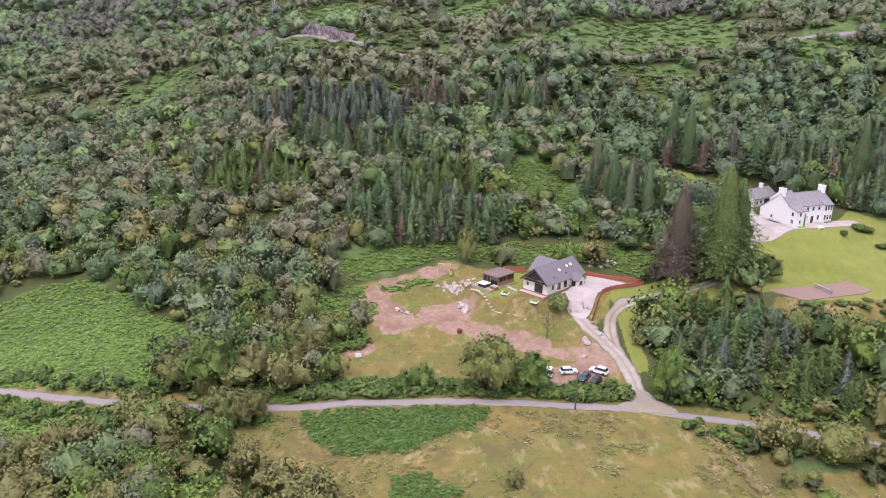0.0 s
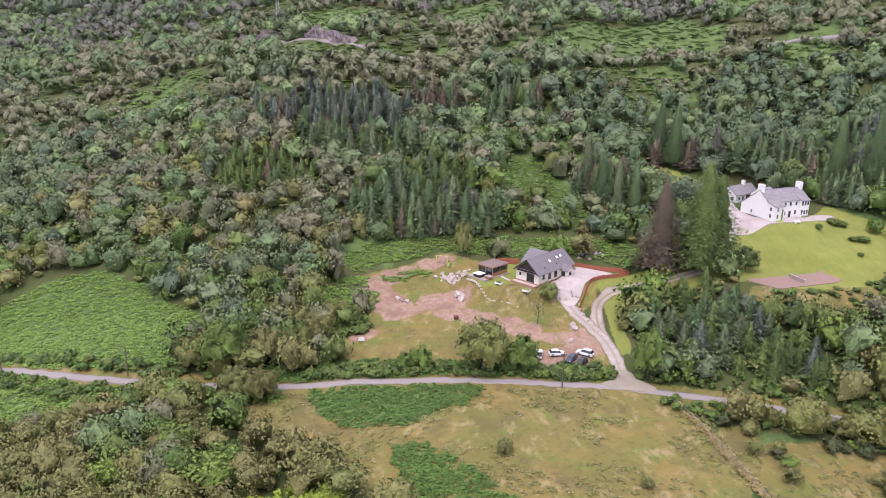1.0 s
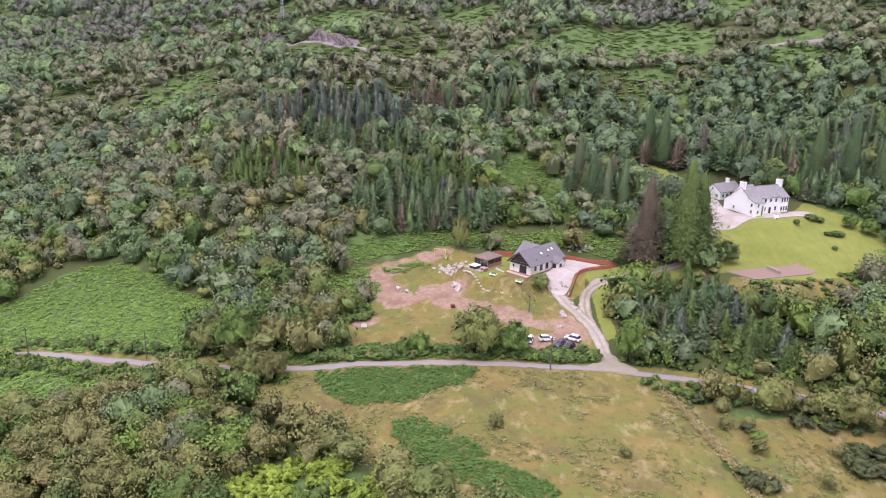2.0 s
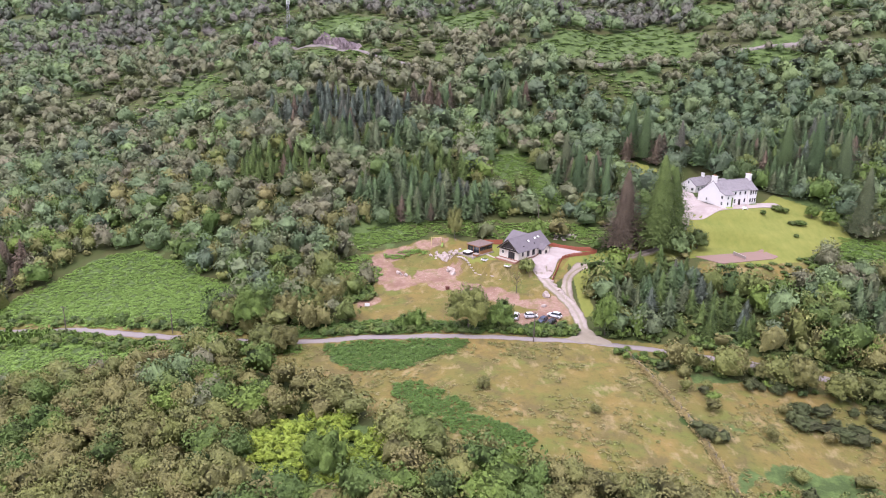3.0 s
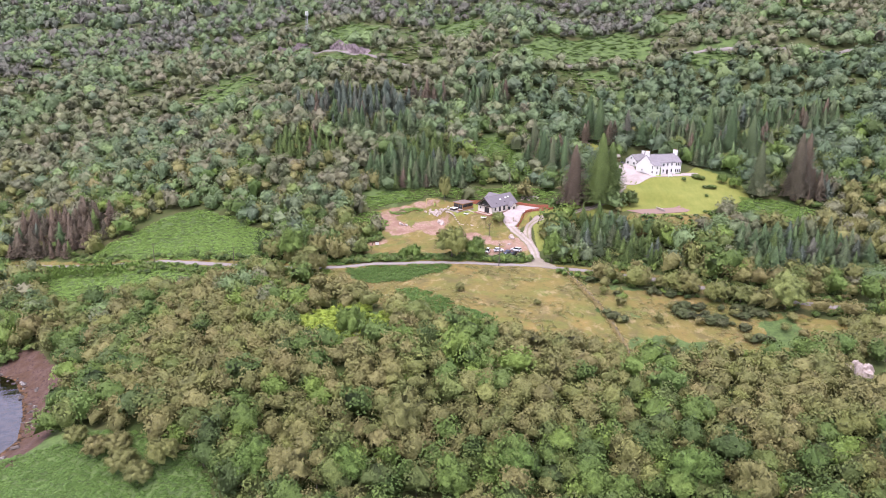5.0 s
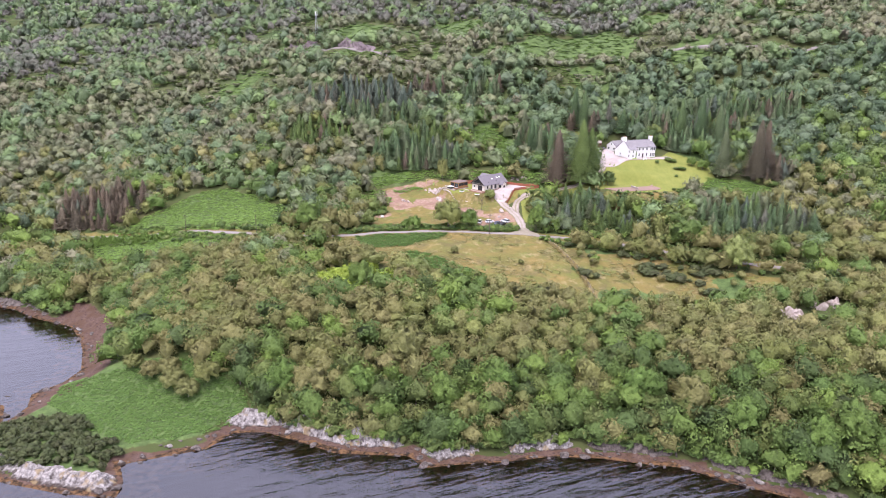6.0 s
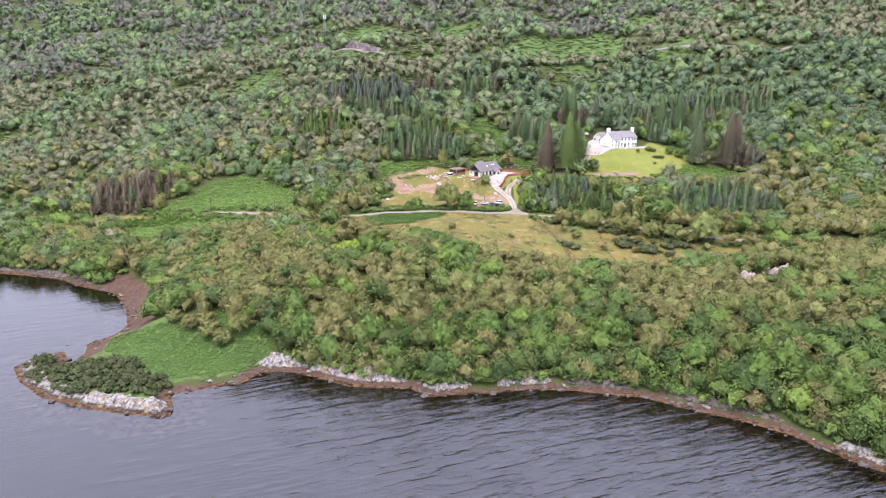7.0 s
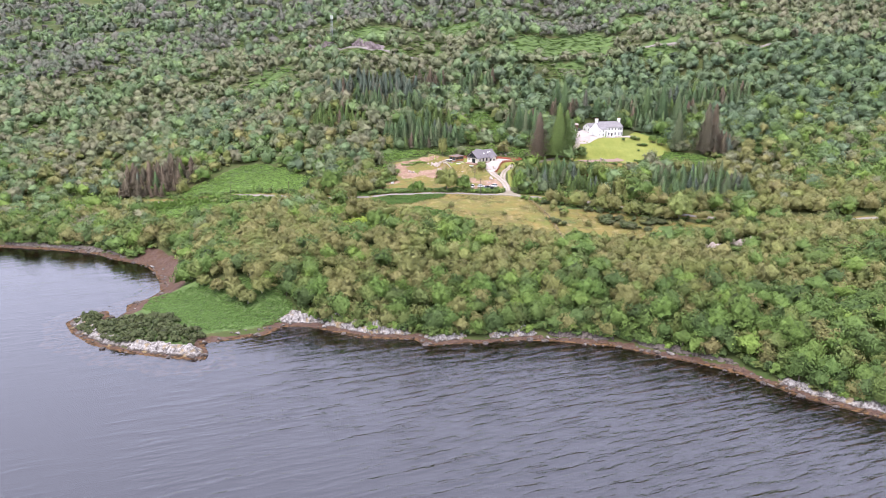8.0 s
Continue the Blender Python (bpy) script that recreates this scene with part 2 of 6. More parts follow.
def ground_material():
    m = Nodes("rough_ground", 0.95, spec=0.15)
    big, mid, fine = m.noise(14, 4), m.noise(2.6, 5, 0.6), m.noise(0.5, 4, 0.65)
    edge = m.math("ADD", m.math("MULTIPLY_ADD", mid, 1.0, -0.5), m.math("MULTIPLY_ADD", fine, 0.5, -0.25))

    def zone(name, channel):
        v = m.math("ADD", m.attr(name, channel), edge)
        return m.ramp(v, (0.42, 0.0), (0.58, 1.0))

    under = m.mix(m.ramp(big, (0.3, 0.0), (0.7, 1.0)), (0.045, 0.075, 0.02), (0.085, 0.085, 0.035))
    fern = m.mix(m.ramp(fine, (0.3, 0.0), (0.7, 1.0)), (0.085, 0.135, 0.044), (0.13, 0.19, 0.06))
    fern = m.mix(m.ramp(m.noise(3.4, 6, 0.7), (0.42, 0.0), (0.6, 0.75)), fern, (0.05, 0.078, 0.028))
    straw = m.mix(m.ramp(mid, (0.3, 0.0), (0.7, 1.0)), (0.185, 0.135, 0.044), (0.285, 0.195, 0.072))
    green = m.mix(m.ramp(big, (0.35, 0.0), (0.65, 1.0)), (0.142, 0.138, 0.042), straw)
    turf = m.mix(m.ramp(m.noise(0.9, 5, 0.7), (0.3, 0.0), (0.7, 1.0)), m.mix(0.4, green, (0.135, 0.135, 0.035)), green)
    turf = m.mix(m.ramp(m.noise(6.5, 5, 0.65), (0.5, 0.0), (0.62, 0.8)), turf, (0.125, 0.105, 0.045))
    turf = m.mix(m.ramp(m.noise(8.5, 4, 0.6, (1.0, 1.6, 1.0)), (0.52, 0.0), (0.64, 0.8)), turf, (0.135, 0.155, 0.04))
    turf = m.mix(m.ramp(m.noise(1.3, 6, 0.75), (0.5, 0.0), (0.66, 0.55)), turf, (0.075, 0.07, 0.026))
    turf = m.mix(m.ramp(m.noise(4.2, 5, 0.7, (1.4, 1.0, 1.0)), (0.54, 0.0), (0.66, 0.7)), turf, (0.30, 0.235, 0.12))
    soil = m.mix(m.ramp(m.noise(1.8, 6, 0.7), (0.3, 0.0), (0.7, 1.0)), (0.23, 0.135, 0.10), (0.35, 0.24, 0.185))
    soil = m.mix(m.ramp(m.noise(0.55, 5, 0.75), (0.56, 0.0), (0.68, 0.7)), soil, (0.42, 0.36, 0.31))
    soil = m.mix(m.ramp(m.noise(4, 6, 0.7), (0.5, 0.0), (0.66, 0.65)), soil, turf)
    soil = m.mix(m.ramp(m.noise(0.8, 6, 0.8), (0.52, 0.0), (0.66, 0.4)), soil, turf)
    soil = m.mix(m.ramp(m.noise(9, 3), (0.5, 0.0), (0.62, 0.7)), soil, (0.20, 0.115, 0.085))
    lawn = m.mix(m.ramp(m.mix(0.5, m.noise(5, 4), m.noise(1.2, 5, 0.7, (1.0, 0.25, 1.0))), (0.35, 0.0), (0.65, 1.0)), (0.155, 0.185, 0.043), (0.225, 0.232, 0.06))
    beach = m.mix(m.ramp(m.noise(0.8, 6, 0.75), (0.35, 0.0), (0.65, 1.0)), (0.05, 0.03, 0.025), (0.16, 0.105, 0.085))
    beach = m.mix(m.ramp(m.noise(3.2, 6, 0.75), (0.45, 0.0), (0.58, 0.8)), beach, (0.085, 0.05, 0.03))
    weed = m.mix(m.ramp(m.noise(1.7, 5, 0.7), (0.42, 0.0), (0.58, 1.0)), (0.026, 0.018, 0.012), (0.15, 0.085, 0.042))
    heath = m.mix(m.ramp(m.noise(22, 5, 0.6), (0.38, 0.0), (0.6, 1.0)), (0.065, 0.10, 0.038), (0.115, 0.12, 0.055))
    heath = m.mix(m.ramp(m.noise(2.2, 5, 0.7), (0.3, 0.0), (0.7, 1.0)), m.mix(0.5, heath, (0.04, 0.06, 0.02)), heath)
    c = m.mix(zone("zone_b", 2), under, heath)
    c = m.mix(zone("zone_a", 3), c, fern)
    c = m.mix(zone("zone_a", 0), c, turf)
    c = m.mix(zone("zone_a", 1), c, soil)
    c = m.mix(zone("zone_a", 2), c, lawn)
    c = m.mix(zone("zone_b", 0), c, beach)
    c = m.mix(zone("zone_b", 1), c, weed)
    c = m.mix(zone("zone_b", 3), c, (0.03, 0.028, 0.032))
    m.colour(c)
    return m.bump(m.mix(0.5, mid, fine), 0.7, 0.35).mat


def foliage(name, stops, dark=0.72):
    """Leaves: each tree takes a shade of its own, each spray varies about it."""
    m = Nodes(name, 0.62, spec=0.2)
    info = m.node("ShaderNodeObjectInfo")
    geo = m.node("ShaderNodeNewGeometry")
    tint = m.math("FRACT", m.math("ADD", m.attr("tint"), info.outputs["Random"]))
    n = len(stops)
    base = m.ramp(tint, *[(k / (n - 1), c) for k, c in enumerate(stops)])
    spray = m.ramp(geo.outputs["Random Per Island"], (0.0, dark), (1.0, 2 - dark))
    c = m.mix(1.0, base, spray, "MULTIPLY")
    fleck, clump = m.noise(0.3, 4, 0.75), m.noise(0.95, 4, 0.65)
    c = m.mix(m.ramp(fleck, (0.36, 0.25), (0.54, 0.0)), c, m.mix(1.0, c, (0.5, 0.52, 0.48), "MULTIPLY"))
    c = m.mix(m.ramp(fleck, (0.5, 0.0), (0.66, 0.45)), c, m.mix(1.0, c, (1.6, 1.55, 1.35), "MULTIPLY"))
    c = m.mix(m.ramp(clump, (0.52, 0.0), (0.7, 0.5)), c, m.mix(1.0, c, (1.4, 1.4, 1.25), "MULTIPLY"))
    m.colour(c)
    return m.bump(m.mix(0.45, fleck, clump), 0.9, 0.6).mat


def water_material():
    m = Nodes("loch_water", 0.06)
    t = m.t
    t.nodes.remove(m.bsdf)
    clear = m.node("ShaderNodeBsdfTransparent")
    clear.inputs[0].default_value = (0.33, 0.30, 0.29, 1)
    gloss = m.node("ShaderNodeBsdfGlossy")
    gloss.inputs["Roughness"].default_value = 0.05
    gloss.inputs["Color"].default_value = (0.95, 0.95, 1.0, 1)
    fres = m.node("ShaderNodeFresnel")
    fres.inputs[0].default_value = 1.95
    turned = m.node("ShaderNodeMapping")
    turned.inputs["Rotation"].default_value = (0, 0, radians(-24))
    t.links.new(m.at, turned.inputs[0])
    swell = m.ramp(m.noise(2.4, 3, 0.55, (0.17, 1.0, 1.0), turned.outputs[0]), (0.3, 0.0), (0.52, 0.35), (0.7, 1.0))
    chop = m.noise(0.8, 3, 0.6, (0.4, 1.0, 1.0), turned.outputs[0])
    east = m.node("ShaderNodeSeparateXYZ")
    t.links.new(m.at, east.inputs[0])
    shelter = m.math("ADD", m.math("MULTIPLY", east.outputs[0], 0.0042), m.math("MULTIPLY_ADD", m.noise(60, 2), 0.8, 0.05))
    calm = m.ramp(shelter, (0.1, 0.14), (0.8, 1.0))
    b = m.node("ShaderNodeBump")
    b.inputs["Distance"].default_value = 0.42
    m.put(b.inputs["Strength"], calm)
    m.put(b.inputs["Height"], m.math("MULTIPLY_ADD", swell, 1.0, m.math("MULTIPLY", chop, 0.3)))
    t.links.new(b.outputs[0], gloss.inputs["Normal"])
    t.links.new(b.outputs[0], fres.inputs["Normal"])
    mixer = m.node("ShaderNodeMixShader")
    t.links.new(fres.outputs[0], mixer.inputs[0])
    t.links.new(clear.outputs[0], mixer.inputs[1])
    t.links.new(gloss.outputs[0], mixer.inputs[2])
    t.links.new(mixer.outputs[0], t.nodes["Material Output"].inputs["Surface"])
    return m.mat


def rock_material(name, light, shade, lichen=None):
    m = Nodes(name, 0.85)
    c = m.mix(m.ramp(m.noise(0.9, 6, 0.7, (1, 1, 0.5)), (0.38, 0.0), (0.62, 1.0)), light, shade)
    if name == "shore_rock":
        split = m.node("ShaderNodeSeparateXYZ")
        m.t.links.new(m.at, split.inputs[0])
        tide = m.math("ADD", split.outputs[2], m.math("MULTIPLY_ADD", m.noise(1.5, 4), 1.2, -0.6))
        c = m.mix(m.ramp(tide, (0.35, 1.0), (0.75, 0.0)), c, (0.05, 0.036, 0.028))
    if lichen:
        c = m.mix(m.ramp(m.noise(3.0, 4), (0.56, 0.0), (0.64, 0.7)), c, lichen)
    m.colour(c)
    return m.bump(m.noise(0.6, 6, 0.7), 0.9, 0.3).mat


def gravel_material(name, a, b, rut, grass=0.0):
    m = Nodes(name, 0.95, spec=0.15)
    c = m.mix(m.ramp(m.noise(1.4, 6, 0.7), (0.3, 0.0), (0.7, 1.0)), a, b)
    c = m.mix(m.ramp(m.noise(7, 3), (0.45, 0.0), (0.65, 0.6)), c, rut)
    if grass:
        s = m.math("ABSOLUTE", m.attr("across"))
        s = m.math("ADD", s, m.math("MULTIPLY_ADD", m.noise(0.9, 4, 0.7), 0.6, -0.3))
        middle = m.ramp(s, (0.12, grass), (0.3, 0.0), (0.78, 0.0), (0.95, 0.8))
        c = m.mix(middle, c, m.mix(m.noise(0.6), (0.13, 0.14, 0.05), (0.2, 0.17, 0.08)))
    m.colour(c)
    return m.bump(m.noise(0.25, 5), 0.6, 0.05).mat


def slate_material(name, a, b):
    m = Nodes(name, 0.6, spec=0.35)
    c = m.mix(m.ramp(m.noise(0.7, 5, 0.7), (0.3, 0.0), (0.7, 1.0)), a, b)
    m.colour(c)
    return m.bump(m.noise(0.2, 3, 0.5, (1, 1, 4)), 0.5, 0.03).mat


GROUND = ground_material()
WATER = water_material()
BIRCH = foliage("birch_leaves", [(0.199, 0.205, 0.076), (0.240, 0.225, 0.089), (0.181, 0.208, 0.070), (0.229, 0.205, 0.085), (0.208, 0.234, 0.072), (0.184, 0.178, 0.072)], 0.9)
OAK = foliage("oak_leaves", [(0.089, 0.144, 0.041), (0.136, 0.207, 0.050), (0.072, 0.114, 0.039), (0.159, 0.196, 0.058), (0.104, 0.172, 0.047), (0.177, 0.259, 0.055)], 0.9)
# leaves up the slope: distance haze is put into their greyer, bluer colours
HAZY_BIRCH = foliage("hazy_birch_leaves", [(0.192, 0.200, 0.114), (0.223, 0.221, 0.135), (0.169, 0.200, 0.104), (0.211, 0.197, 0.129), (0.196, 0.223, 0.112), (0.161, 0.171, 0.112)], 0.9)
HAZY_OAK = foliage("hazy_oak_leaves", [(0.119, 0.176, 0.091), (0.167, 0.241, 0.103), (0.105, 0.147, 0.090), (0.185, 0.227, 0.114), (0.138, 0.200, 0.094), (0.195, 0.281, 0.107)], 0.9)
GREEN = foliage("fresh_green_leaves", [(0.103, 0.174, 0.042), (0.129, 0.198, 0.047), (0.092, 0.146, 0.040)], 0.72)
SYCAMORE = foliage("pale_sycamore_leaves", [(0.182, 0.226, 0.077), (0.220, 0.259, 0.088), (0.198, 0.237, 0.075)], 0.72)
BRIGHT = foliage("bright_leaves", [(0.250, 0.348, 0.055), (0.312, 0.396, 0.061), (0.200, 0.288, 0.050)], 0.82)
SPRUCE = foliage("spruce_needles", [(0.096, 0.154, 0.069), (0.121, 0.187, 0.081), (0.151, 0.172, 0.094), (0.102, 0.167, 0.076), (0.138, 0.204, 0.081)], 0.75)
YOUNG = foliage("young_conifer_needles", [(0.112, 0.172, 0.052), (0.149, 0.211, 0.061), (0.099, 0.151, 0.049)], 0.75)
BLUE = foliage("blue_spruce_needles", [(0.112, 0.147, 0.111), (0.135, 0.165, 0.122), (0.145, 0.142, 0.107)], 0.66)
RUSSET = foliage("russet_needles", [(0.157, 0.122, 0.086), (0.184, 0.140, 0.096), (0.133, 0.119, 0.079)], 0.75)
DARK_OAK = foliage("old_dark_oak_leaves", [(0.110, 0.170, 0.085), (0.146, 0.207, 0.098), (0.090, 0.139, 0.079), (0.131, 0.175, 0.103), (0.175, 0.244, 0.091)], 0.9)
# birches highest on the hill: grey of the haze is painted into the leaves
HAZY_HILL_BIRCH = foliage("hazy_hill_birch_leaves", [(0.152, 0.161, 0.124), (0.178, 0.171, 0.140), (0.137, 0.161, 0.114), (0.167, 0.155, 0.135), (0.142, 0.171, 0.108)], 0.9)
FERN = foliage("bracken_fronds", [(0.170, 0.284, 0.064), (0.224, 0.359, 0.082), (0.190, 0.314, 0.068)], 0.86)
DEEP_FERN = foliage("deep_bracken_fronds", [(0.100, 0.186, 0.046), (0.129, 0.223, 0.053), (0.112, 0.201, 0.048)], 0.86)
BARK = plain("bark", (0.16, 0.13, 0.10), (0.07, 0.06, 0.05), 0.5)
PALE_BARK = plain("pale_bark", (0.42, 0.39, 0.34), (0.2, 0.18, 0.16), 0.5)
ASPHALT = plain("worn_asphalt", (0.215, 0.188, 0.18), (0.28, 0.248, 0.235), 1.6, 0.9)
GRAVEL = gravel_material("pale_gravel", (0.36, 0.31, 0.295), (0.47, 0.41, 0.39), (0.31, 0.26, 0.24))
DRIVE_GRAVEL = gravel_material("driveway_gravel", (0.31, 0.265, 0.235), (0.42, 0.365, 0.33), (0.25, 0.21, 0.18), 0.35)
DIRT = gravel_material("stony_track", (0.29, 0.24, 0.2), (0.40, 0.345, 0.305), (0.23, 0.19, 0.155), 0.6)
ROCK = rock_material("shore_rock", (0.38, 0.355, 0.335), (0.075, 0.062, 0.058), (0.26, 0.185, 0.085))
DARK_ROCK = rock_material("brown_shore_rock", (0.16, 0.135, 0.12), (0.05, 0.04, 0.035))
CRAG = rock_material("purple_crag", (0.29, 0.23, 0.235), (0.1, 0.08, 0.083))
STONE = rock_material("field_stone", (0.50, 0.43, 0.39), (0.31, 0.25, 0.22))
HARL = plain("white_harling", (0.80, 0.79, 0.77), (0.70, 0.68, 0.65), 1.2, 0.9, relief=0.01)
CREAM = plain("cream_render", (0.76, 0.71, 0.62), (0.66, 0.60, 0.52), 1.2, 0.9, relief=0.01)
BROWN_FELT = slate_material("brown_roof_felt", (0.15, 0.105, 0.09), (0.2, 0.145, 0.125))
SLATE = slate_material("weathered_slate", (0.165, 0.152, 0.158), (0.27, 0.25, 0.258))
TILE = slate_material("grey_roof_tile", (0.135, 0.12, 0.13), (0.19, 0.17, 0.18))
GLASS = plain("window_glass", (0.02, 0.025, 0.03), (0.03, 0.035, 0.04), 1.0, 0.05, spec=0.8, relief=0)
DARK_WOOD = plain("dark_stained_timber", (0.03, 0.025, 0.022), (0.05, 0.042, 0.036), 0.4, 0.6)
WARM_WOOD = plain("cedar_timber", (0.34, 0.17, 0.075), (0.24, 0.12, 0.055), 0.4, 0.7)
RED_WOOD = plain("red_stained_fence", (0.40, 0.12, 0.075), (0.30, 0.09, 0.06), 0.5, 0.8)
DECK = plain("weathered_decking", (0.36, 0.31, 0.27), (0.27, 0.23, 0.2), 0.4, 0.85)
WHITE = plain("white_paint", (0.8, 0.8, 0.79), (0.72, 0.72, 0.70), 0.5, 0.5, relief=0)
BRICK = plain("red_sandstone", (0.36, 0.19, 0.14), (0.27, 0.15, 0.11), 0.35, 0.9)
PAVING = plain("sandstone_paving", (0.50, 0.44, 0.39), (0.40, 0.34, 0.30), 0.5, 0.9)
STEEL = plain("galvanised_steel", (0.45, 0.46, 0.47), (0.36, 0.37, 0.38), 0.4, 0.45, 0.8)
RUBBER = plain("black_rubber", (0.02, 0.02, 0.02), (0.03, 0.03, 0.03), 0.3, 0.8)
RUST = plain("rusty_iron", (0.17, 0.06, 0.04), (0.10, 0.04, 0.03), 0.2, 0.85)
TENNIS_FLOOR = plain("faded_red_tarmac", (0.29, 0.175, 0.155), (0.21, 0.165, 0.125), 2.0, 0.95)


# ---- meshes ----
def sheet_mesh(name, verts, faces, material, smooth=True, normals=None):
    """A mesh from arrays of corners and of triangles or quads, with the soft normals of foliage if given."""
    verts, faces = np.asarray(verts, np.float32), np.asarray(faces, np.int32)
    k = faces.shape[1]
    me = bpy.data.meshes.new(name)
    me.vertices.add(len(verts))
    me.vertices.foreach_set("co", verts.ravel())
    me.loops.add(faces.size)
    me.loops.foreach_set("vertex_index", faces.ravel())
    me.polygons.add(len(faces))
    me.polygons.foreach_set("loop_start", np.arange(0, faces.size, k, dtype=np.int32))
    me.polygons.foreach_set("use_smooth", np.full(len(faces), smooth, bool))
    me.update(calc_edges=True)
    if normals is not None:
        a = me.attributes.new("custom_normal", "FLOAT_VECTOR", "POINT")
        a.data.foreach_set("vector", np.asarray(normals, np.float32).ravel())
    me.materials.append(material)
    return me


def paint(me, name, values):
    """A colour layer with a value for each corner of the mesh."""
    a = me.attributes.new(name, "FLOAT_COLOR", "POINT")
    a.data.foreach_set("color", np.asarray(values, np.float32).ravel())


def graded(cuts):
    """Lines whose spacing changes from stretch to stretch."""
    out = []
    for a, b, s in cuts:
        out.extend(np.arange(a, b - s * 0.4, s))
    return np.array([*out, cuts[-1][1]], float)


def blob_mask(poly, x, y, soft=2.5, rough=2.0, size=9):
    return step(-soft, soft, signed(poly, x, y) + rough * fbm(x, y, size, 3))


def make_ground():
    gx = graded([(-2500, -700, 150), (-700, -300, 20), (-300, -135, 5), (-135, 140, 1.6), (140, 300, 5), (300, 700, 20), (700, 2500, 150)])
    gy = graded([(-700, -60, 40), (-60, -24, 3), (-24, 40, 1.2), (40, 215, 1.6), (215, 400, 4), (400, 700, 12), (700, 1100, 40), (1100, 2500, 140)])
    x, y = np.meshgrid(gx, gy)
    x, y = x.ravel(), y.ravel()
    z = land(x, y)
    nx = len(gx)
    i = (np.arange(len(gy) - 1)[:, None] * nx + np.arange(nx - 1)[None]).ravel()
    me = sheet_mesh("ground", np.stack([x, y, z], 1), np.stack([i, i + 1, i + nx + 1, i + nx], 1), GROUND)
    d = signed(LAND, x, y)
    field = np.maximum.reduce([blob_mask(p, x, y) for p in (FIELD, CLEARING, COURT_BANK)])
    meadow = blob_mask(MEADOW, x, y)
    field = np.maximum(field, meadow * step(-0.6, -0.1, fbm(x, y, 15, 3)))
    field *= 1 - np.maximum(blob_mask(VERGE_FERN, x, y, 1.5, 1.5), blob_mask(ROADSIDE, x, y, 1.0, 1.0))
    verge = 1 - step(2.5, 5, away(ROAD, x, y))
    field = np.maximum(field, 0.8 * verge)
    earth = np.zeros(len(x))
    for ex, ey, r in ((-20, 173, 4.5), (-17, 178, 4), (-13, 182, 4), (-6, 185.5, 3.4), (-1, 187.5, 3), (5, 189, 2.6), (-16, 166, 6.5), (-12, 162, 5), (-3, 166, 5.5), (2, 168.5, 4.5), (1, 160, 4.5),
                      (8, 156.5, 5), (14, 153.5, 4.5), (19, 150.5, 4), (25, 147, 4), (31, 142.5, 5), (26, 138.5, 6), (-21, 150, 4), (33, 147, 4)):
        earth = np.maximum(earth, 1 - step(0.3, 1.25, np.hypot((x - ex) / (r * 1.3), (y - ey) / (r * 1.1)) + 0.25 * fbm(x, y, 6, 3)))
    earth *= blob_mask(CLEARING, x, y)
    lawn = np.maximum.reduce([blob_mask(LAWN, x, y, 0.8, 0.3), blob_mask(LAWN_UP, x, y, 0.8, 0.3),
                              blob_mask([(4, 176), (12, 187), (23, 181), (19, 170), (14, 168), (9, 168)], x, y, 0.7, 0.3),
                              1 - step(2.0, 3.2, np.abs(away(TRACK, x, y) - 3.2) + 2.5 * (x < 38))])
    fern = np.maximum.reduce([blob_mask(p, x, y) for p in (BRACKEN, BRACKEN_LOW, FERN_KNOLL, VERGE_FERN, ROADSIDE, *GLADES, *HILL_GLADES)])
    fern = np.maximum(fern, 0.8 * meadow)
    fern = np.maximum(fern, 0.7 * step(0.0, 0.35, fbm(x + 40, y, 28, 3) - 0.1) * step(170, 190, y))
    fern = np.maximum(fern, blob_mask(SPIT, x, y, 1, 0.5) * step(3, 7, d))
    paint(me, "zone_a", np.stack([field, earth, lawn, fern], 1))
    grassy = step(1.5, 3, d) * (1 - step(6, 9, d)) * step(0.2, 0.5, fbm(x, y, 12, 2))
    beach = (1 - step(2.5, 4.5, d + 1.0 * fbm(x, y, 7, 3))) * (1 - 0.8 * grassy)
    beach = np.maximum(beach, 1 - step(4.5, 7.5, away(BAY_BEACH, x, y) + 2 * fbm(x, y, 9, 2)))
    weed = 1 - step(0.0, 2.2, d + 1.2 * fbm(x, y, 6, 3))
    heath = step(270, 330, y) * step(-0.3, 0.2, fbm(x, y + 60, 45, 4))
    paint(me, "zone_b", np.stack([beach, weed, heath, 1 - step(-11, -6, d + 2.5 * fbm(x, y, 9, 3))], 1))
    return tagged(new("ground", me), "rough hillside ground of grass, bracken, bare earth and shore", "ground", kind="structure")


def resample(line, gap):
    """Even places along a polyline, rounded at its bends."""
    p = np.array(line, float)
    for _ in range(2):
        q = np.repeat(p, 2, 0)
        q[1:-1:2], q[2:-1:2] = 0.75 * p[:-1] + 0.25 * p[1:], 0.25 * p[:-1] + 0.75 * p[1:]
        p = q
    s = np.concatenate([[0], np.cumsum(np.hypot(*np.diff(p, axis=0).T))])
    t = np.arange(0, s[-1], gap)
    return np.stack([np.interp(t, s, p[:, 0]), np.interp(t, s, p[:, 1])], 1)


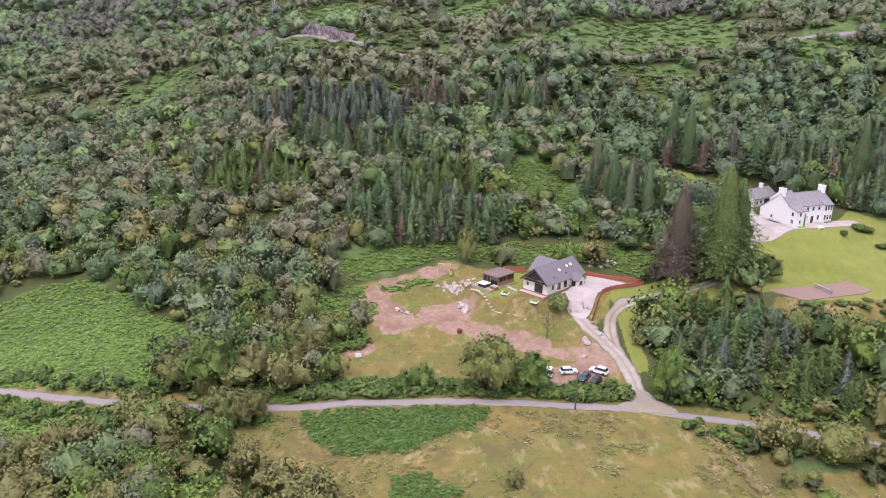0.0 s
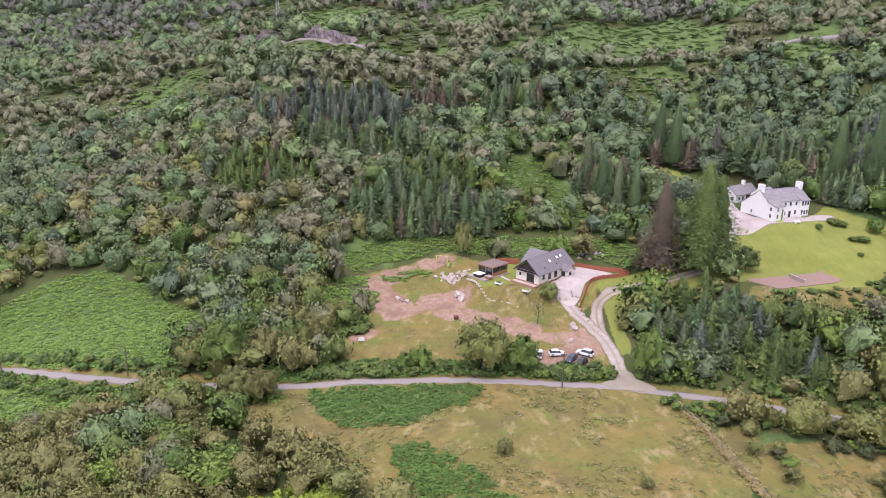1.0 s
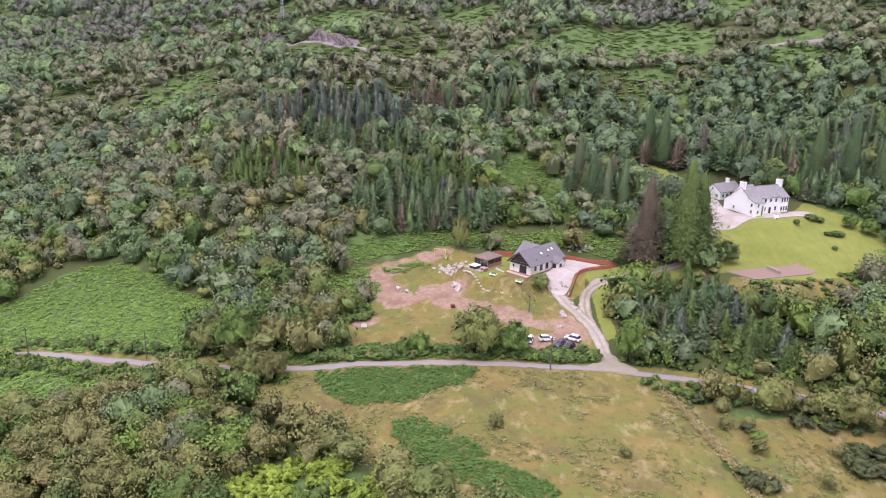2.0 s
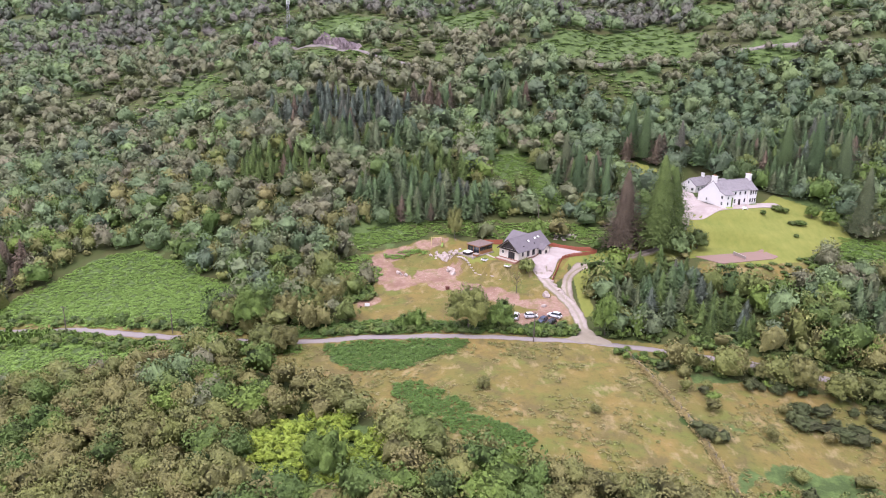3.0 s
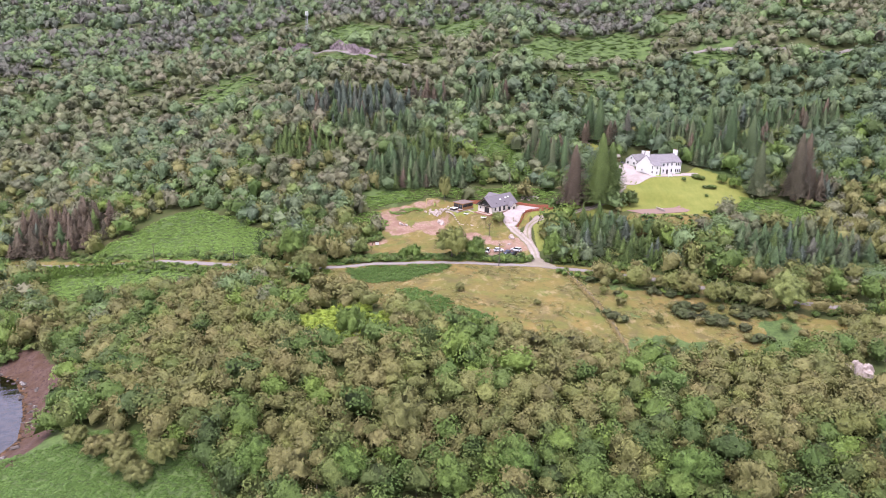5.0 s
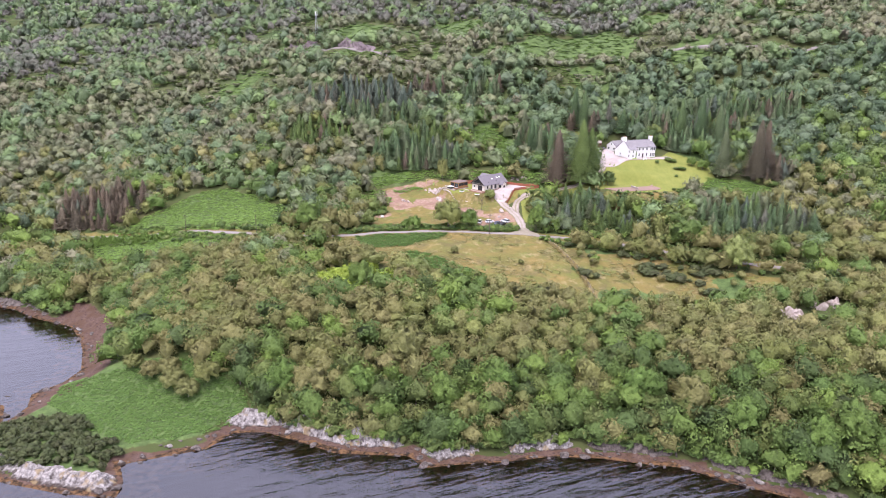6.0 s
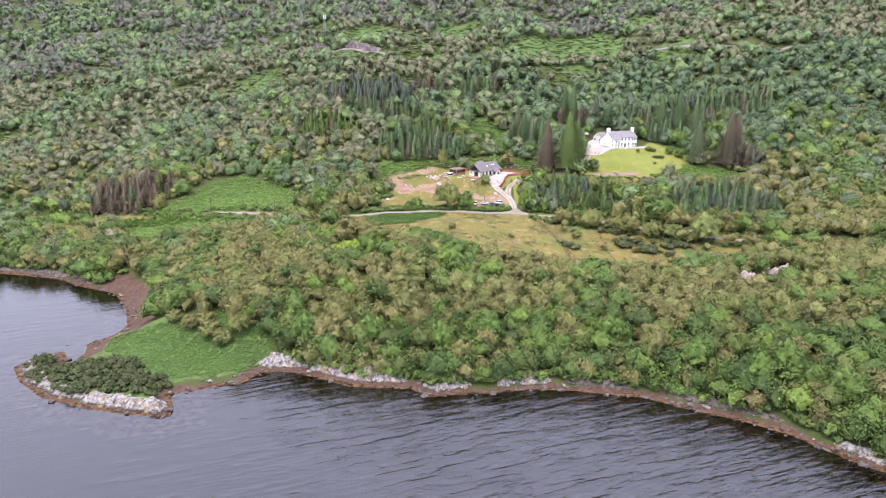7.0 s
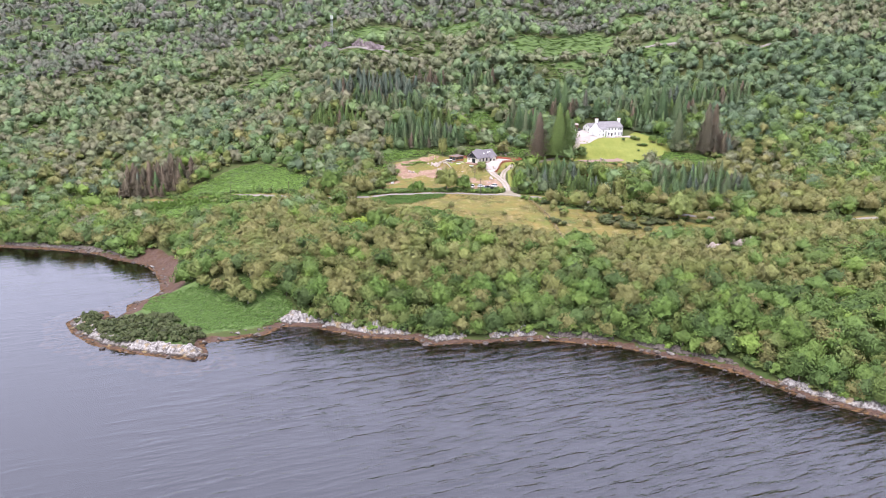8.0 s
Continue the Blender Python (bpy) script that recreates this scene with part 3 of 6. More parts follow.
def make_strip(name, line, width, material, label, category, lift=0.14, gap=1.5, ragged=0.25):
    """A road laid over the ground, with thin edges that go into it."""
    p = resample(line, gap)
    t = np.gradient(p, axis=0)
    t /= np.linalg.norm(t, axis=1)[:, None]
    nrm = np.stack([-t[:, 1], t[:, 0]], 1)
    rng = np.random.RandomState(5)
    rows = []
    for k, s in enumerate((-1.0, -0.96, -0.5, 0, 0.5, 0.96, 1.0)):
        w = width / 2 * s + (rng.uniform(-ragged, ragged, len(p)) if abs(s) > 0.9 else 0)
        q = p + nrm * np.asarray(w).reshape(-1, 1)
        z = land(q[:, 0], q[:, 1]) + (lift if abs(s) < 0.99 else -0.3)
        rows.append(np.column_stack([q, z]))
    v = np.stack(rows, 1)
    v[:, 1:6, 2] = np.maximum(v[:, 1:6, 2], v[:, 3:4, 2] - 0.12)
    n = len(p)
    i = (np.arange(n - 1)[:, None] * 7 + np.arange(6)[None]).ravel()
    me = sheet_mesh(name, v.reshape(-1, 3), np.stack([i, i + 7, i + 8, i + 1], 1)[:, ::-1], material)
    a = me.attributes.new("across", "FLOAT", "POINT")
    a.data.foreach_set("value", np.tile(np.array([-1, -0.96, -0.5, 0, 0.5, 0.96, 1], np.float32), n))
    return tagged(new(name, me), label, category, kind="structure")


def make_area(name, poly, material, label, category, lift=0.16, gap=1.2):
    """A surfaced area laid over the ground inside an outline."""
    p = np.array(poly, float)
    bm = bmesh.new()
    edge = resample([*poly, poly[0]], gap)
    top = [bm.verts.new((x, y, 0)) for x, y in edge]
    face = bm.faces.new(top)
    bmesh.ops.triangulate(bm, faces=[face])
    for _ in range(3):
        long = [e for e in bm.edges if e.calc_length() > 3]
        if long:
            bmesh.ops.subdivide_edges(bm, edges=long, cuts=1)
            bmesh.ops.triangulate(bm, faces=bm.faces[:])
    c = np.array([v.co[:2] for v in bm.verts])
    for v, z in zip(bm.verts, land(c[:, 0], c[:, 1])):
        v.co.z = z + lift
    rim = [e for e in bm.edges if e.is_boundary]
    ext = bmesh.ops.extrude_edge_only(bm, edges=rim)
    for v in ext["geom"]:
        if isinstance(v, bmesh.types.BMVert):
            v.co.z -= 0.6
    bmesh.ops.recalc_face_normals(bm, faces=bm.faces[:])
    me = bpy.data.meshes.new(name)
    bm.to_mesh(me)
    bm.free()
    me.materials.append(material)
    return tagged(new(name, me), label, category, kind="structure")


def part(name, bm, material, parent, label=""):
    """Links a bmesh as one mesh object under a thing or a part."""
    me = bpy.data.meshes.new(name)
    bmesh.ops.recalc_face_normals(bm, faces=bm.faces[:])
    bm.to_mesh(me)
    bm.free()
    me.materials.append(material)
    ob = new(name, me)
    ob.parent = parent
    if label:
        ob["label"] = label
    return ob


def thing(name, m, label, category, group=""):
    ob = new(name)
    ob.empty_display_size = 0.3
    ob.matrix_world = m
    return tagged(ob, label, category, group)


def add_box(bm, x0, x1, y0, y1, z0, z1, bevel=0.0, m=None):
    r = bmesh.ops.create_cube(bm, size=1)
    vs = r["verts"]
    for v in vs:
        v.co = ((x0 + x1) / 2 + v.co.x * (x1 - x0), (y0 + y1) / 2 + v.co.y * (y1 - y0), (z0 + z1) / 2 + v.co.z * (z1 - z0))
    if bevel:
        es = list({e for v in vs for e in v.link_edges})
        vs = bmesh.ops.bevel(bm, geom=es, offset=bevel, segments=1, affect="EDGES")["verts"]
    if m:
        bmesh.ops.transform(bm, matrix=m, verts=vs)
    return bm


def box(x0, x1, y0, y1, z0, z1, bevel=0.0, m=None):
    return add_box(bmesh.new(), x0, x1, y0, y1, z0, z1, bevel, m)


def add_rod(bm, a, b, r0, r1=None, sides=8):
    a, b = Vector(a), Vector(b)
    made = bmesh.ops.create_cone(bm, cap_ends=True, segments=sides, radius1=r0, radius2=r0 if r1 is None else r1, depth=(b - a).length)
    turn = (b - a).to_track_quat("Z", "Y").to_matrix().to_4x4()
    bmesh.ops.transform(bm, matrix=Matrix.Translation((a + b) / 2) @ turn, verts=made["verts"])
    return bm


def rod(a, b, r0, r1=None, sides=8):
    return add_rod(bmesh.new(), a, b, r0, r1, sides)


def prism(points, d0, d1, axis="y"):
    """A solid with the outline points, drawn out from d0 to d1 along an axis."""
    bm = bmesh.new()
    put = {"y": lambda p, d: (p[0], d, p[1]), "x": lambda p, d: (d, p[0], p[1]), "z": lambda p, d: (p[0], p[1], d)}[axis]
    a = [bm.verts.new(put(p, d0)) for p in points]
    b = [bm.verts.new(put(p, d1)) for p in points]
    bm.faces.new(a)
    bm.faces.new(b[::-1])
    for k in range(len(a)):
        j = (k + 1) % len(a)
        bm.faces.new((a[k], b[k], b[j], a[j]))
    return bm


# ---- ground, loch and roads ----
ground = make_ground()
wx, wy = graded([(-2500, -500, 250), (-500, 500, 50), (500, 2500, 250)]), graded([(-2500, -500, 250), (-500, 250, 50), (250, 500, 125)])
mx, my = np.meshgrid(wx, wy)
wi = (np.arange(len(wy) - 1)[:, None] * len(wx) + np.arange(len(wx) - 1)[None]).ravel()
water = new("water", sheet_mesh("water", np.stack([mx.ravel(), my.ravel(), 0 * mx.ravel()], 1), np.stack([wi, wi + 1, wi + len(wx) + 1, wi + len(wx)], 1), WATER))
tagged(water, "grey rippled loch water with dark shallows along the shore", "water", kind="structure")
make_strip("road", ROAD, 2.1, ASPHALT, "narrow worn grey single-track tarmac road", "road")
make_area("road_mouth", [(32.5, 128.2), (35.6, 130.4), (36, 134), (39.8, 134), (40.6, 130), (45, 126.4), (41, 125.2), (36, 126)], DRIVE_GRAVEL, "worn gravel mouth where the drive meets the road", "road", 0.21)
make_strip("driveway", DRIVE, 3.4, DRIVE_GRAVEL, "pale gravel driveway rising from the road", "driveway", 0.18)
make_strip("farm_track", TRACK, 3.0, DIRT, "stony track with worn wheel ruts", "track", 0.16)
make_strip("hill_road", HILL_ROAD, 2.6, ASPHALT, "grey road crossing the upper hillside", "road", 0.4)
make_area("gravel_court", COURT, GRAVEL, "pale gravel parking court beside the bungalow", "courtyard", 0.3)
make_area("forecourt", FORECOURT, GRAVEL, "pinkish gravel forecourt of the white house", "forecourt")
make_area("tennis_court", [(a[0] + (b[0] - a[0]) * u, a[1] + (b[1] - a[1]) * u) for a, b in zip(TENNIS, TENNIS[1:] + TENNIS[:1]) for u in (0.0, 0.03, 0.5, 0.97)], TENNIS_FLOOR, "faded reddish disused tennis court", "tennis court")


# ---- trees ----
def ico(level):
    bm = bmesh.new()
    bmesh.ops.create_icosphere(bm, subdivisions=level, radius=1)
    v = np.array([p.co[:] for p in bm.verts])
    f = np.array([[p.index for p in t.verts] for t in bm.faces])
    bm.free()
    return v, f


def unit(v):
    return v / (np.linalg.norm(v, axis=1)[:, None] + 1e-9)


def crown_shape(seed, level, leaves, size, lobes=9, spread=0.62, low=0.5):
    """A billowing crown of merged boughs with sprays of leaves about it, for a tree 1 high and a crown 1 wide at the radius."""
    rng = np.random.RandomState(seed)
    g = np.arange(lobes) + 0.5
    up = 1 - 1.42 * g / lobes
    a = g * 2.39996 + rng.uniform(-0.35, 0.35, lobes)
    c = np.stack([np.sqrt(np.maximum(1 - up * up, 0)) * np.cos(a), np.sqrt(np.maximum(1 - up * up, 0)) * np.sin(a), up], 1)
    c += rng.normal(size=c.shape) * 0.12
    c *= rng.uniform(spread * 0.66, spread * 0.96, (lobes, 1))
    r = rng.uniform(0.5, 1.15, lobes) * 1.12 / math.sqrt(lobes) + 0.08

    def reach(d):
        b = d @ c.T
        q = b * b - (c * c).sum(1) + r * r
        s = np.where(q > 0, b + np.sqrt(np.maximum(q, 0)), 0.3)
        k = s.argmax(1)
        return np.maximum(s[np.arange(len(d)), k], 0.5 + 0.12 * np.minimum(d[:, 2], 0)), k

    v, f = ico(level)
    s, k = reach(v)
    core = v * (s * 0.87 * (1 + 0.07 * rng.normal(size=len(v))))[:, None]
    core_n = unit(0.8 * unit(core - c[k]) + 0.2 * v + 0.3 * rng.normal(size=v.shape))
    f = f[v[f].mean(1)[:, 2] > -0.6]
    d = unit(rng.normal(size=(leaves, 3)))
    d[:, 2] = np.where(d[:, 2] < -0.4, -d[:, 2], d[:, 2])
    s, k = reach(d)
    at = d * (s * rng.uniform(0.87, 1.05, leaves))[:, None]
    lobe_n = unit(0.75 * unit(at - c[k]) + 0.25 * d)
    out = unit(lobe_n + rng.normal(size=d.shape) * 0.5 + np.array([0, 0, 0.15]))
    side = unit(np.cross(out, rng.normal(size=out.shape)))
    over = np.cross(out, side)
    w = (size * rng.uniform(0.55, 1.3, leaves))[:, None]
    tri = np.stack([at + side * w, at - side * w * 0.55 + over * w * 0.9, at - side * w * 0.5 - over * w * 0.85 - out * w * 0.2], 1)
    verts = np.concatenate([core, tri.reshape(-1, 3)])
    faces = np.concatenate([f, len(core) + np.arange(leaves * 3).reshape(-1, 3)])
    normals = np.concatenate([core_n, np.repeat(unit(0.74 * lobe_n + 0.26 * out), 3, 0)])
    verts[:, 2] = low + verts[:, 2] * (1 - low) / max(verts[:, 2].max(), 0.1)
    return verts, faces, normals


def conifer_shape(seed, sprays, size, tiers=16, taper=0.72, foot=0.06, level=3):
    """A tapering conifer 1 high and 1 in radius at its foot: tiers of drooping sprays about a ragged core."""
    rng = np.random.RandomState(seed)
    phase = rng.uniform(0, 6.28, 6)

    def reach(z, a):
        lift = z * tiers + 0.35 * np.sin(2 * a + phase[0]) + 0.25 * np.sin(3 * a + phase[1])
        saw = 1 - (lift - np.floor(lift))
        rough = 1 + 0.1 * np.sin(5 * a + phase[2] + 31 * z) + 0.08 * np.sin(8 * a + phase[3] - 47 * z)
        return (1 - z) ** taper * (0.62 + 0.38 * saw) * rough * 1.12 + 0.012

    sides, rings = 9, 9 * level // 2
    z = foot + (0.98 - foot) * np.repeat(np.linspace(0, 1, rings), sides)
    a = np.tile(np.arange(sides) * 2 * math.pi / sides, rings) + z * 5
    r = reach(z, a) * 0.58
    core = np.stack([r * np.cos(a), r * np.sin(a), z], 1)
    core_n = unit(np.stack([np.cos(a), np.sin(a), 0 * a + 0.55], 1))
    k = np.arange((rings - 1) * sides)
    nxt = k // sides * sides + (k + 1) % sides
    faces = np.concatenate([np.stack([k, nxt, nxt + sides], 1), np.stack([k, nxt + sides, k + sides], 1)])
    z = foot + (0.99 - foot) * (1 - rng.rand(sprays) ** 0.62)
    a = rng.uniform(0, 6.283, sprays)
    r = reach(z, a) * rng.uniform(0.6, 1.12, sprays)
    out = np.stack([np.cos(a), np.sin(a), 0 * a], 1)
    side = np.stack([-np.sin(a), np.cos(a), 0 * a], 1)
    at = out * r[:, None]
    at[:, 2] = z
    w = (size * rng.uniform(0.6, 1.3, sprays) * (0.45 + 0.55 * (1 - z)))[:, None]
    down = np.array([0, 0, 0.085])
    tilt = rng.uniform(-0.5, 0.5, (sprays, 1))
    tri = np.stack([at - out * w * 0.7 + down * w * 0.8 + side * w * 0.55, at - out * w * 0.7 + down * w * 0.8 - side * w * 0.55, at + out * w * 0.9 - down * w * (1.4 + tilt) + side * w * tilt], 1)
    spray_n = unit(out + np.array([0, 0, 0.5]) + rng.normal(size=out.shape) * 0.5)
    verts = np.concatenate([core, tri.reshape(-1, 3)])
    faces = np.concatenate([faces, len(core) + np.arange(sprays * 3).reshape(-1, 3)])
    return verts, faces, np.concatenate([core_n, np.repeat(spray_n, 3, 0)])


def plant_many(name, shapes, places, material, label, category):
    """One sheet of many trees: places are rows of x, y, z, width, height, tint."""
    rng = np.random.RandomState(len(places))
    pick = rng.randint(0, len(shapes), len(places))
    turn = rng.uniform(0, 6.283, len(places))
    vs, fs, ns, ts, n = [], [], [], [], 0
    for k, (sv, sf, sn) in enumerate(shapes):
        p = places[pick == k]
        a = turn[pick == k]
        if not len(p):
            continue
        c, s = np.cos(a)[:, None], np.sin(a)[:, None]
        w, h = p[:, 3:4] / 2, p[:, 4:5]
        squeeze = rng.uniform(0.8, 1.2, (len(p), 1))
        x = (sv[None, :, 0] * c - sv[None, :, 1] * s) * w * squeeze + p[:, 0:1]
        y = (sv[None, :, 0] * s + sv[None, :, 1] * c) * w + p[:, 1:2]
        z = sv[None, :, 2] * h + p[:, 2:3]
        vs.append(np.stack([x, y, z], 2).reshape(-1, 3))
        fs.append((sf[None] + (np.arange(len(p)) * len(sv))[:, None, None]).reshape(-1, 3) + n)
        ns.append(np.stack([sn[None, :, 0] * c - sn[None, :, 1] * s, sn[None, :, 0] * s + sn[None, :, 1] * c, sn[None, :, 2] + 0 * c], 2).reshape(-1, 3))
        ts.append(np.repeat(p[:, 5], len(sv)))
        n += len(p) * len(sv)
    me = sheet_mesh(name, np.concatenate(vs), np.concatenate(fs), material, True, np.concatenate(ns))
    t = me.attributes.new("tint", "FLOAT", "POINT")
    t.data.foreach_set("value", np.concatenate(ts).astype(np.float32))
    return tagged(new(name, me), label, category, kind="stuff")


def tree_model(shape, crown_material, bark, label, category, group, name="tree", limbs=4, foot=0.35):
    """One tree, as an Empty with its trunk and crown; a height and a crown width of 1 each, to be scaled."""
    t = thing(name, pose(0, 0, 0), label, category, group)
    bm = rod((0, 0, -0.03), (0.01, 0, foot + 0.25), 0.045, 0.018, 7)
    rng = random.Random(len(name) + limbs)
    for k in range(limbs):
        a = 6.283 * k / limbs + rng.uniform(-0.3, 0.3)
        z = foot * rng.uniform(0.6, 1.0)
        add_rod(bm, (0, 0, z), (0.5 * math.cos(a), 0.5 * math.sin(a), z + 0.22), 0.018, 0.006, 5)
    trunk = part("trunk", bm, bark, t)
    crown = new("crown", sheet_mesh("crown", shape[0], shape[1], crown_material, True, shape[2]))
    crown.parent = t
    return t


def set_tree(model, x, y, width, height, turn, sink=0.1):
    return copy_scaled(model, x, y, ground_z(x, y) - sink, width, height, turn)


def copy_scaled(model, x, y, z, width, height, turn):
    ob = copy_thing(model, pose(x, y, z, 0, 0, turn))
    ob.scale = (width / 2, width / 2, height)
    return ob


OUTCROPS = [(117, 64), (129.4, 69.6)]


def open_ground(x, y, back=0.0):
    """How clear of trees the ground is kept: 1 where open."""
    clear = np.zeros(len(x), bool)
    for p in (CLEARING, FIELD, BRACKEN, BRACKEN_LOW, LAWN, LAWN_UP, FORECOURT):
        clear |= signed(p, x, y) > -1.0
    clear |= signed(FERN_KNOLL, x, y) + 3 * fbm(x, y, 9, 2) > 0.5
    for p in (*GLADES, *HILL_GLADES, GLADE_FERN, BACK_FERN):
        clear |= signed(p, x, y) + 3.0 * fbm(x, y, 9, 2) > -1.2
    clear |= signed(COURT_BANK, x, y) > 0
    clear |= away(BAY_BEACH, x, y) < 5.5
    for px, py in OUTCROPS:
        clear |= (np.abs(x - px) < 6) & (np.abs(y - py + 4) < 8)
    clear |= signed(SPIT, x, y) > 0
    clear |= away(ROAD, x, y) < 5
    clear |= (away(TRACK, x, y) < 5) | (away(DRIVE, x, y) < 5)
    clear |= (away(HILL_ROAD, x, y) < 1.3)
    for a, b, _ in CRAGS:
        clear |= (away([a, b], x, y + 3) < 7) | (away([a, b], x, y + 11) < 8)
    for px, py, r, _ in PADS:
        clear |= np.hypot(x - px, y - py) < r * 1.3
    return clear


def scatter(x0, x1, y0, y1, gap, seed):
    rng = np.random.RandomState(seed)
    gx, gy = np.meshgrid(np.arange(x0, x1, gap), np.arange(y0, y1, gap))
    x = (gx + rng.uniform(-0.42, 0.42, gx.shape) * gap).ravel()
    y = (gy + rng.uniform(-0.42, 0.42, gx.shape) * gap).ravel()
    keep = np.abs(x - 8) < 112 + 0.62 * (y + 60)
    x, y = x[keep], y[keep]
    keep = ~open_ground(x, y) & (signed(LAND, x, y) > 4.5)
    return x[keep], y[keep], rng


# stands of conifers: centre, half sizes, kind
STANDS = [(-62, 223, 17, 9, "young"), (-42, 262, 28, 16, "blue"), (-8, 278, 12, 8, "russet"), (22, 277, 14, 8, "spruce"), (-30, 240, 20, 8, "spruce"),
          (-14, 208, 18, 13, "spruce"), (6, 202, 10, 8, "spruce"), (60, 143, 15, 12, "spruce"), (74, 134, 14, 8, "young"), (106, 233, 16, 7, "spruce"), (62, 158, 10, 5, "young"), (128, 132, 26, 14, "spruce"),
          (-150, 170, 22, 14, "russet"), (76, 240, 8, 6, "russet"), (128, 218, 20, 12, "spruce"), (150, 182, 10, 9, "russet"), (50, 222, 10, 12, "spruce"),
          (160, 240, 30, 12, "spruce"), (-2, 225, 12, 10, "young")]


def stand_kind(x, y):
    kind = np.full(len(x), "", dtype=object)
    for cx, cy, a, b, name in STANDS:
        hit = ((x - cx) / a) ** 2 + ((y - cy) / b) ** 2 + 0.3 * fbm(x, y, 9, 2) < 1
        kind[hit] = name
    return kind


BROAD_NEAR = [crown_shape(10 + k, 1, 500, 0.072, 22, 0.84, low=0.42) for k in range(6)]
BROAD_MID = [crown_shape(30 + k, 1, 240, 0.09, 19, 0.84, low=0.42) for k in range(6)]
BROAD_FAR = [crown_shape(50 + k, 1, 130, 0.116, 16, 0.82, low=0.42) for k in range(5)]
BROAD_LAST = [crown_shape(70 + k, 1, 40, 0.18, 10, 0.78, low=0.42) for k in range(4)]
CONE_NEAR = [conifer_shape(k, 620, 0.19, 12) for k in range(5)]
CONE_MID = [conifer_shape(20 + k, 320, 0.25, 10, level=2) for k in range(4)]

broad = {"near": [], "mid": [], "far": [], "last": []}
cones = {"spruce": [], "young": [], "blue": [], "russet": []}
singles = []
for band, (x0, x1, y0, y1, gap, seed) in {"near": (-300, 300, -60, 122, 4.3, 1), "mid": (-360, 360, 122, 262, 5.0, 2),
                                          "far": (-480, 480, 262, 470, 6.2, 3), "last": (-760, 760, 470, 1050, 10.8, 4)}.items():
    x, y, rng = scatter(x0, x1, y0, y1, gap, seed)
    z = land(x, y)
    kind = stand_kind(x, y)
    patch, grove = fbm(x, y, 45, 4), fbm(x + 20, y, 19, 3)
    thin = rng.uniform(-0.7, 0.7, len(x))
    for k in range(len(x)):
        tint = rng.rand()
        if kind[k]:
            continue
        if band in ("far", "last") and patch[k] + 0.35 * thin[k] < -0.42:
            continue
        if band == "mid" and patch[k] + thin[k] < -0.75:
            continue
        if inside(MEADOW, x[k:k + 1], y[k:k + 1])[0] and rng.rand() < 0.8:
            continue
        oak = rng.rand() < 0.36 + 0.3 * math.sin(x[k] / 23 + 1.7 * math.sin(y[k] / 31)) + 0.25 * patch[k]
        if band == "mid" and x[k] > 55 and y[k] > 190:
            oak = rng.rand() < 0.85
        if band == "near":
            oak = rng.rand() < (0.72 if y[k] < (30 if x[k] < 40 else 42 - 0.25 * (x[k] - 40)) else 0.06 + 0.55 * (grove[k] > 0.3)) + (0.5 if x[k] < -100 else 0)
        w = rng.uniform(5.6, 8.8) * (1.2 if oak else 1.0) * {"near": 1.0, "mid": 1.0, "far": 1.05, "last": 1.4}[band]
        h = w * rng.uniform(0.66, 0.95) + 1.1 + 0.7 * patch[k]
        if inside(MEADOW, x[k:k + 1], y[k:k + 1])[0]:
            w, h = w * 0.55, h * 0.5
        row = (x[k], y[k], z[k] - 0.3, w, h, tint, oak)
        if band == "near" and -70 < x[k] < 118 and y[k] < 46 and len(singles) < 290:
            singles.append(row)
        else:
            swap = band == "mid" and rng.rand() < (y[k] - 205) / 75 or band == "far" and rng.rand() < (310 - y[k]) / 75
            broad[{"mid": "far", "far": "mid"}[band] if swap else band].append(row)
rng = np.random.RandomState(33)
for px, py in resample(HILL_ROAD, 4.6):
    px, py = px + rng.uniform(-1, 1), py - rng.uniform(3.5, 6.5)
    w = rng.uniform(4.5, 7.5)
    if rng.rand() < 0.8 and not stand_kind(np.array([px]), np.array([py]))[0] and not -80 < px < -40:
        broad["far"].append((px, py, ground_z(px, py) - 0.3, w, w * 0.85, rng.rand(), rng.rand() < 0.3))
rng = np.random.RandomState(31)
for cx, cy, a, b, name in STANDS:
    gx, gy = np.meshgrid(np.arange(cx - a * 1.3, cx + a * 1.3, 3.7), np.arange(cy - b * 1.3, cy + b * 1.3, 3.7))
    x = (gx + rng.uniform(-1.8, 1.8, gx.shape)).ravel()
    y = (gy + rng.uniform(-1.8, 1.8, gx.shape)).ravel()
    ok = (stand_kind(x, y) == name) & ~open_ground(x, y) & (rng.rand(len(x)) > 0.14) & (((x - cx) / a) ** 2 + ((y - cy) / b) ** 2 < 1.6)
    for px, py, pz in zip(x[ok], y[ok], land(x[ok], y[ok])):
        h = (0.85 if py < 170 else 1.0) * {"spruce": 10.5, "young": 8.5, "blue": 9.5, "russet": 10.5}[name] * (0.55 + 0.65 * rng.rand() ** 0.8)
        mixed = rng.choice(("spruce", "young", "blue", "russet")) if rng.rand() < 0.22 else name
        cones[mixed].append((px, py, pz - 0.2, h * rng.uniform(0.56, 0.84), h, rng.rand()))
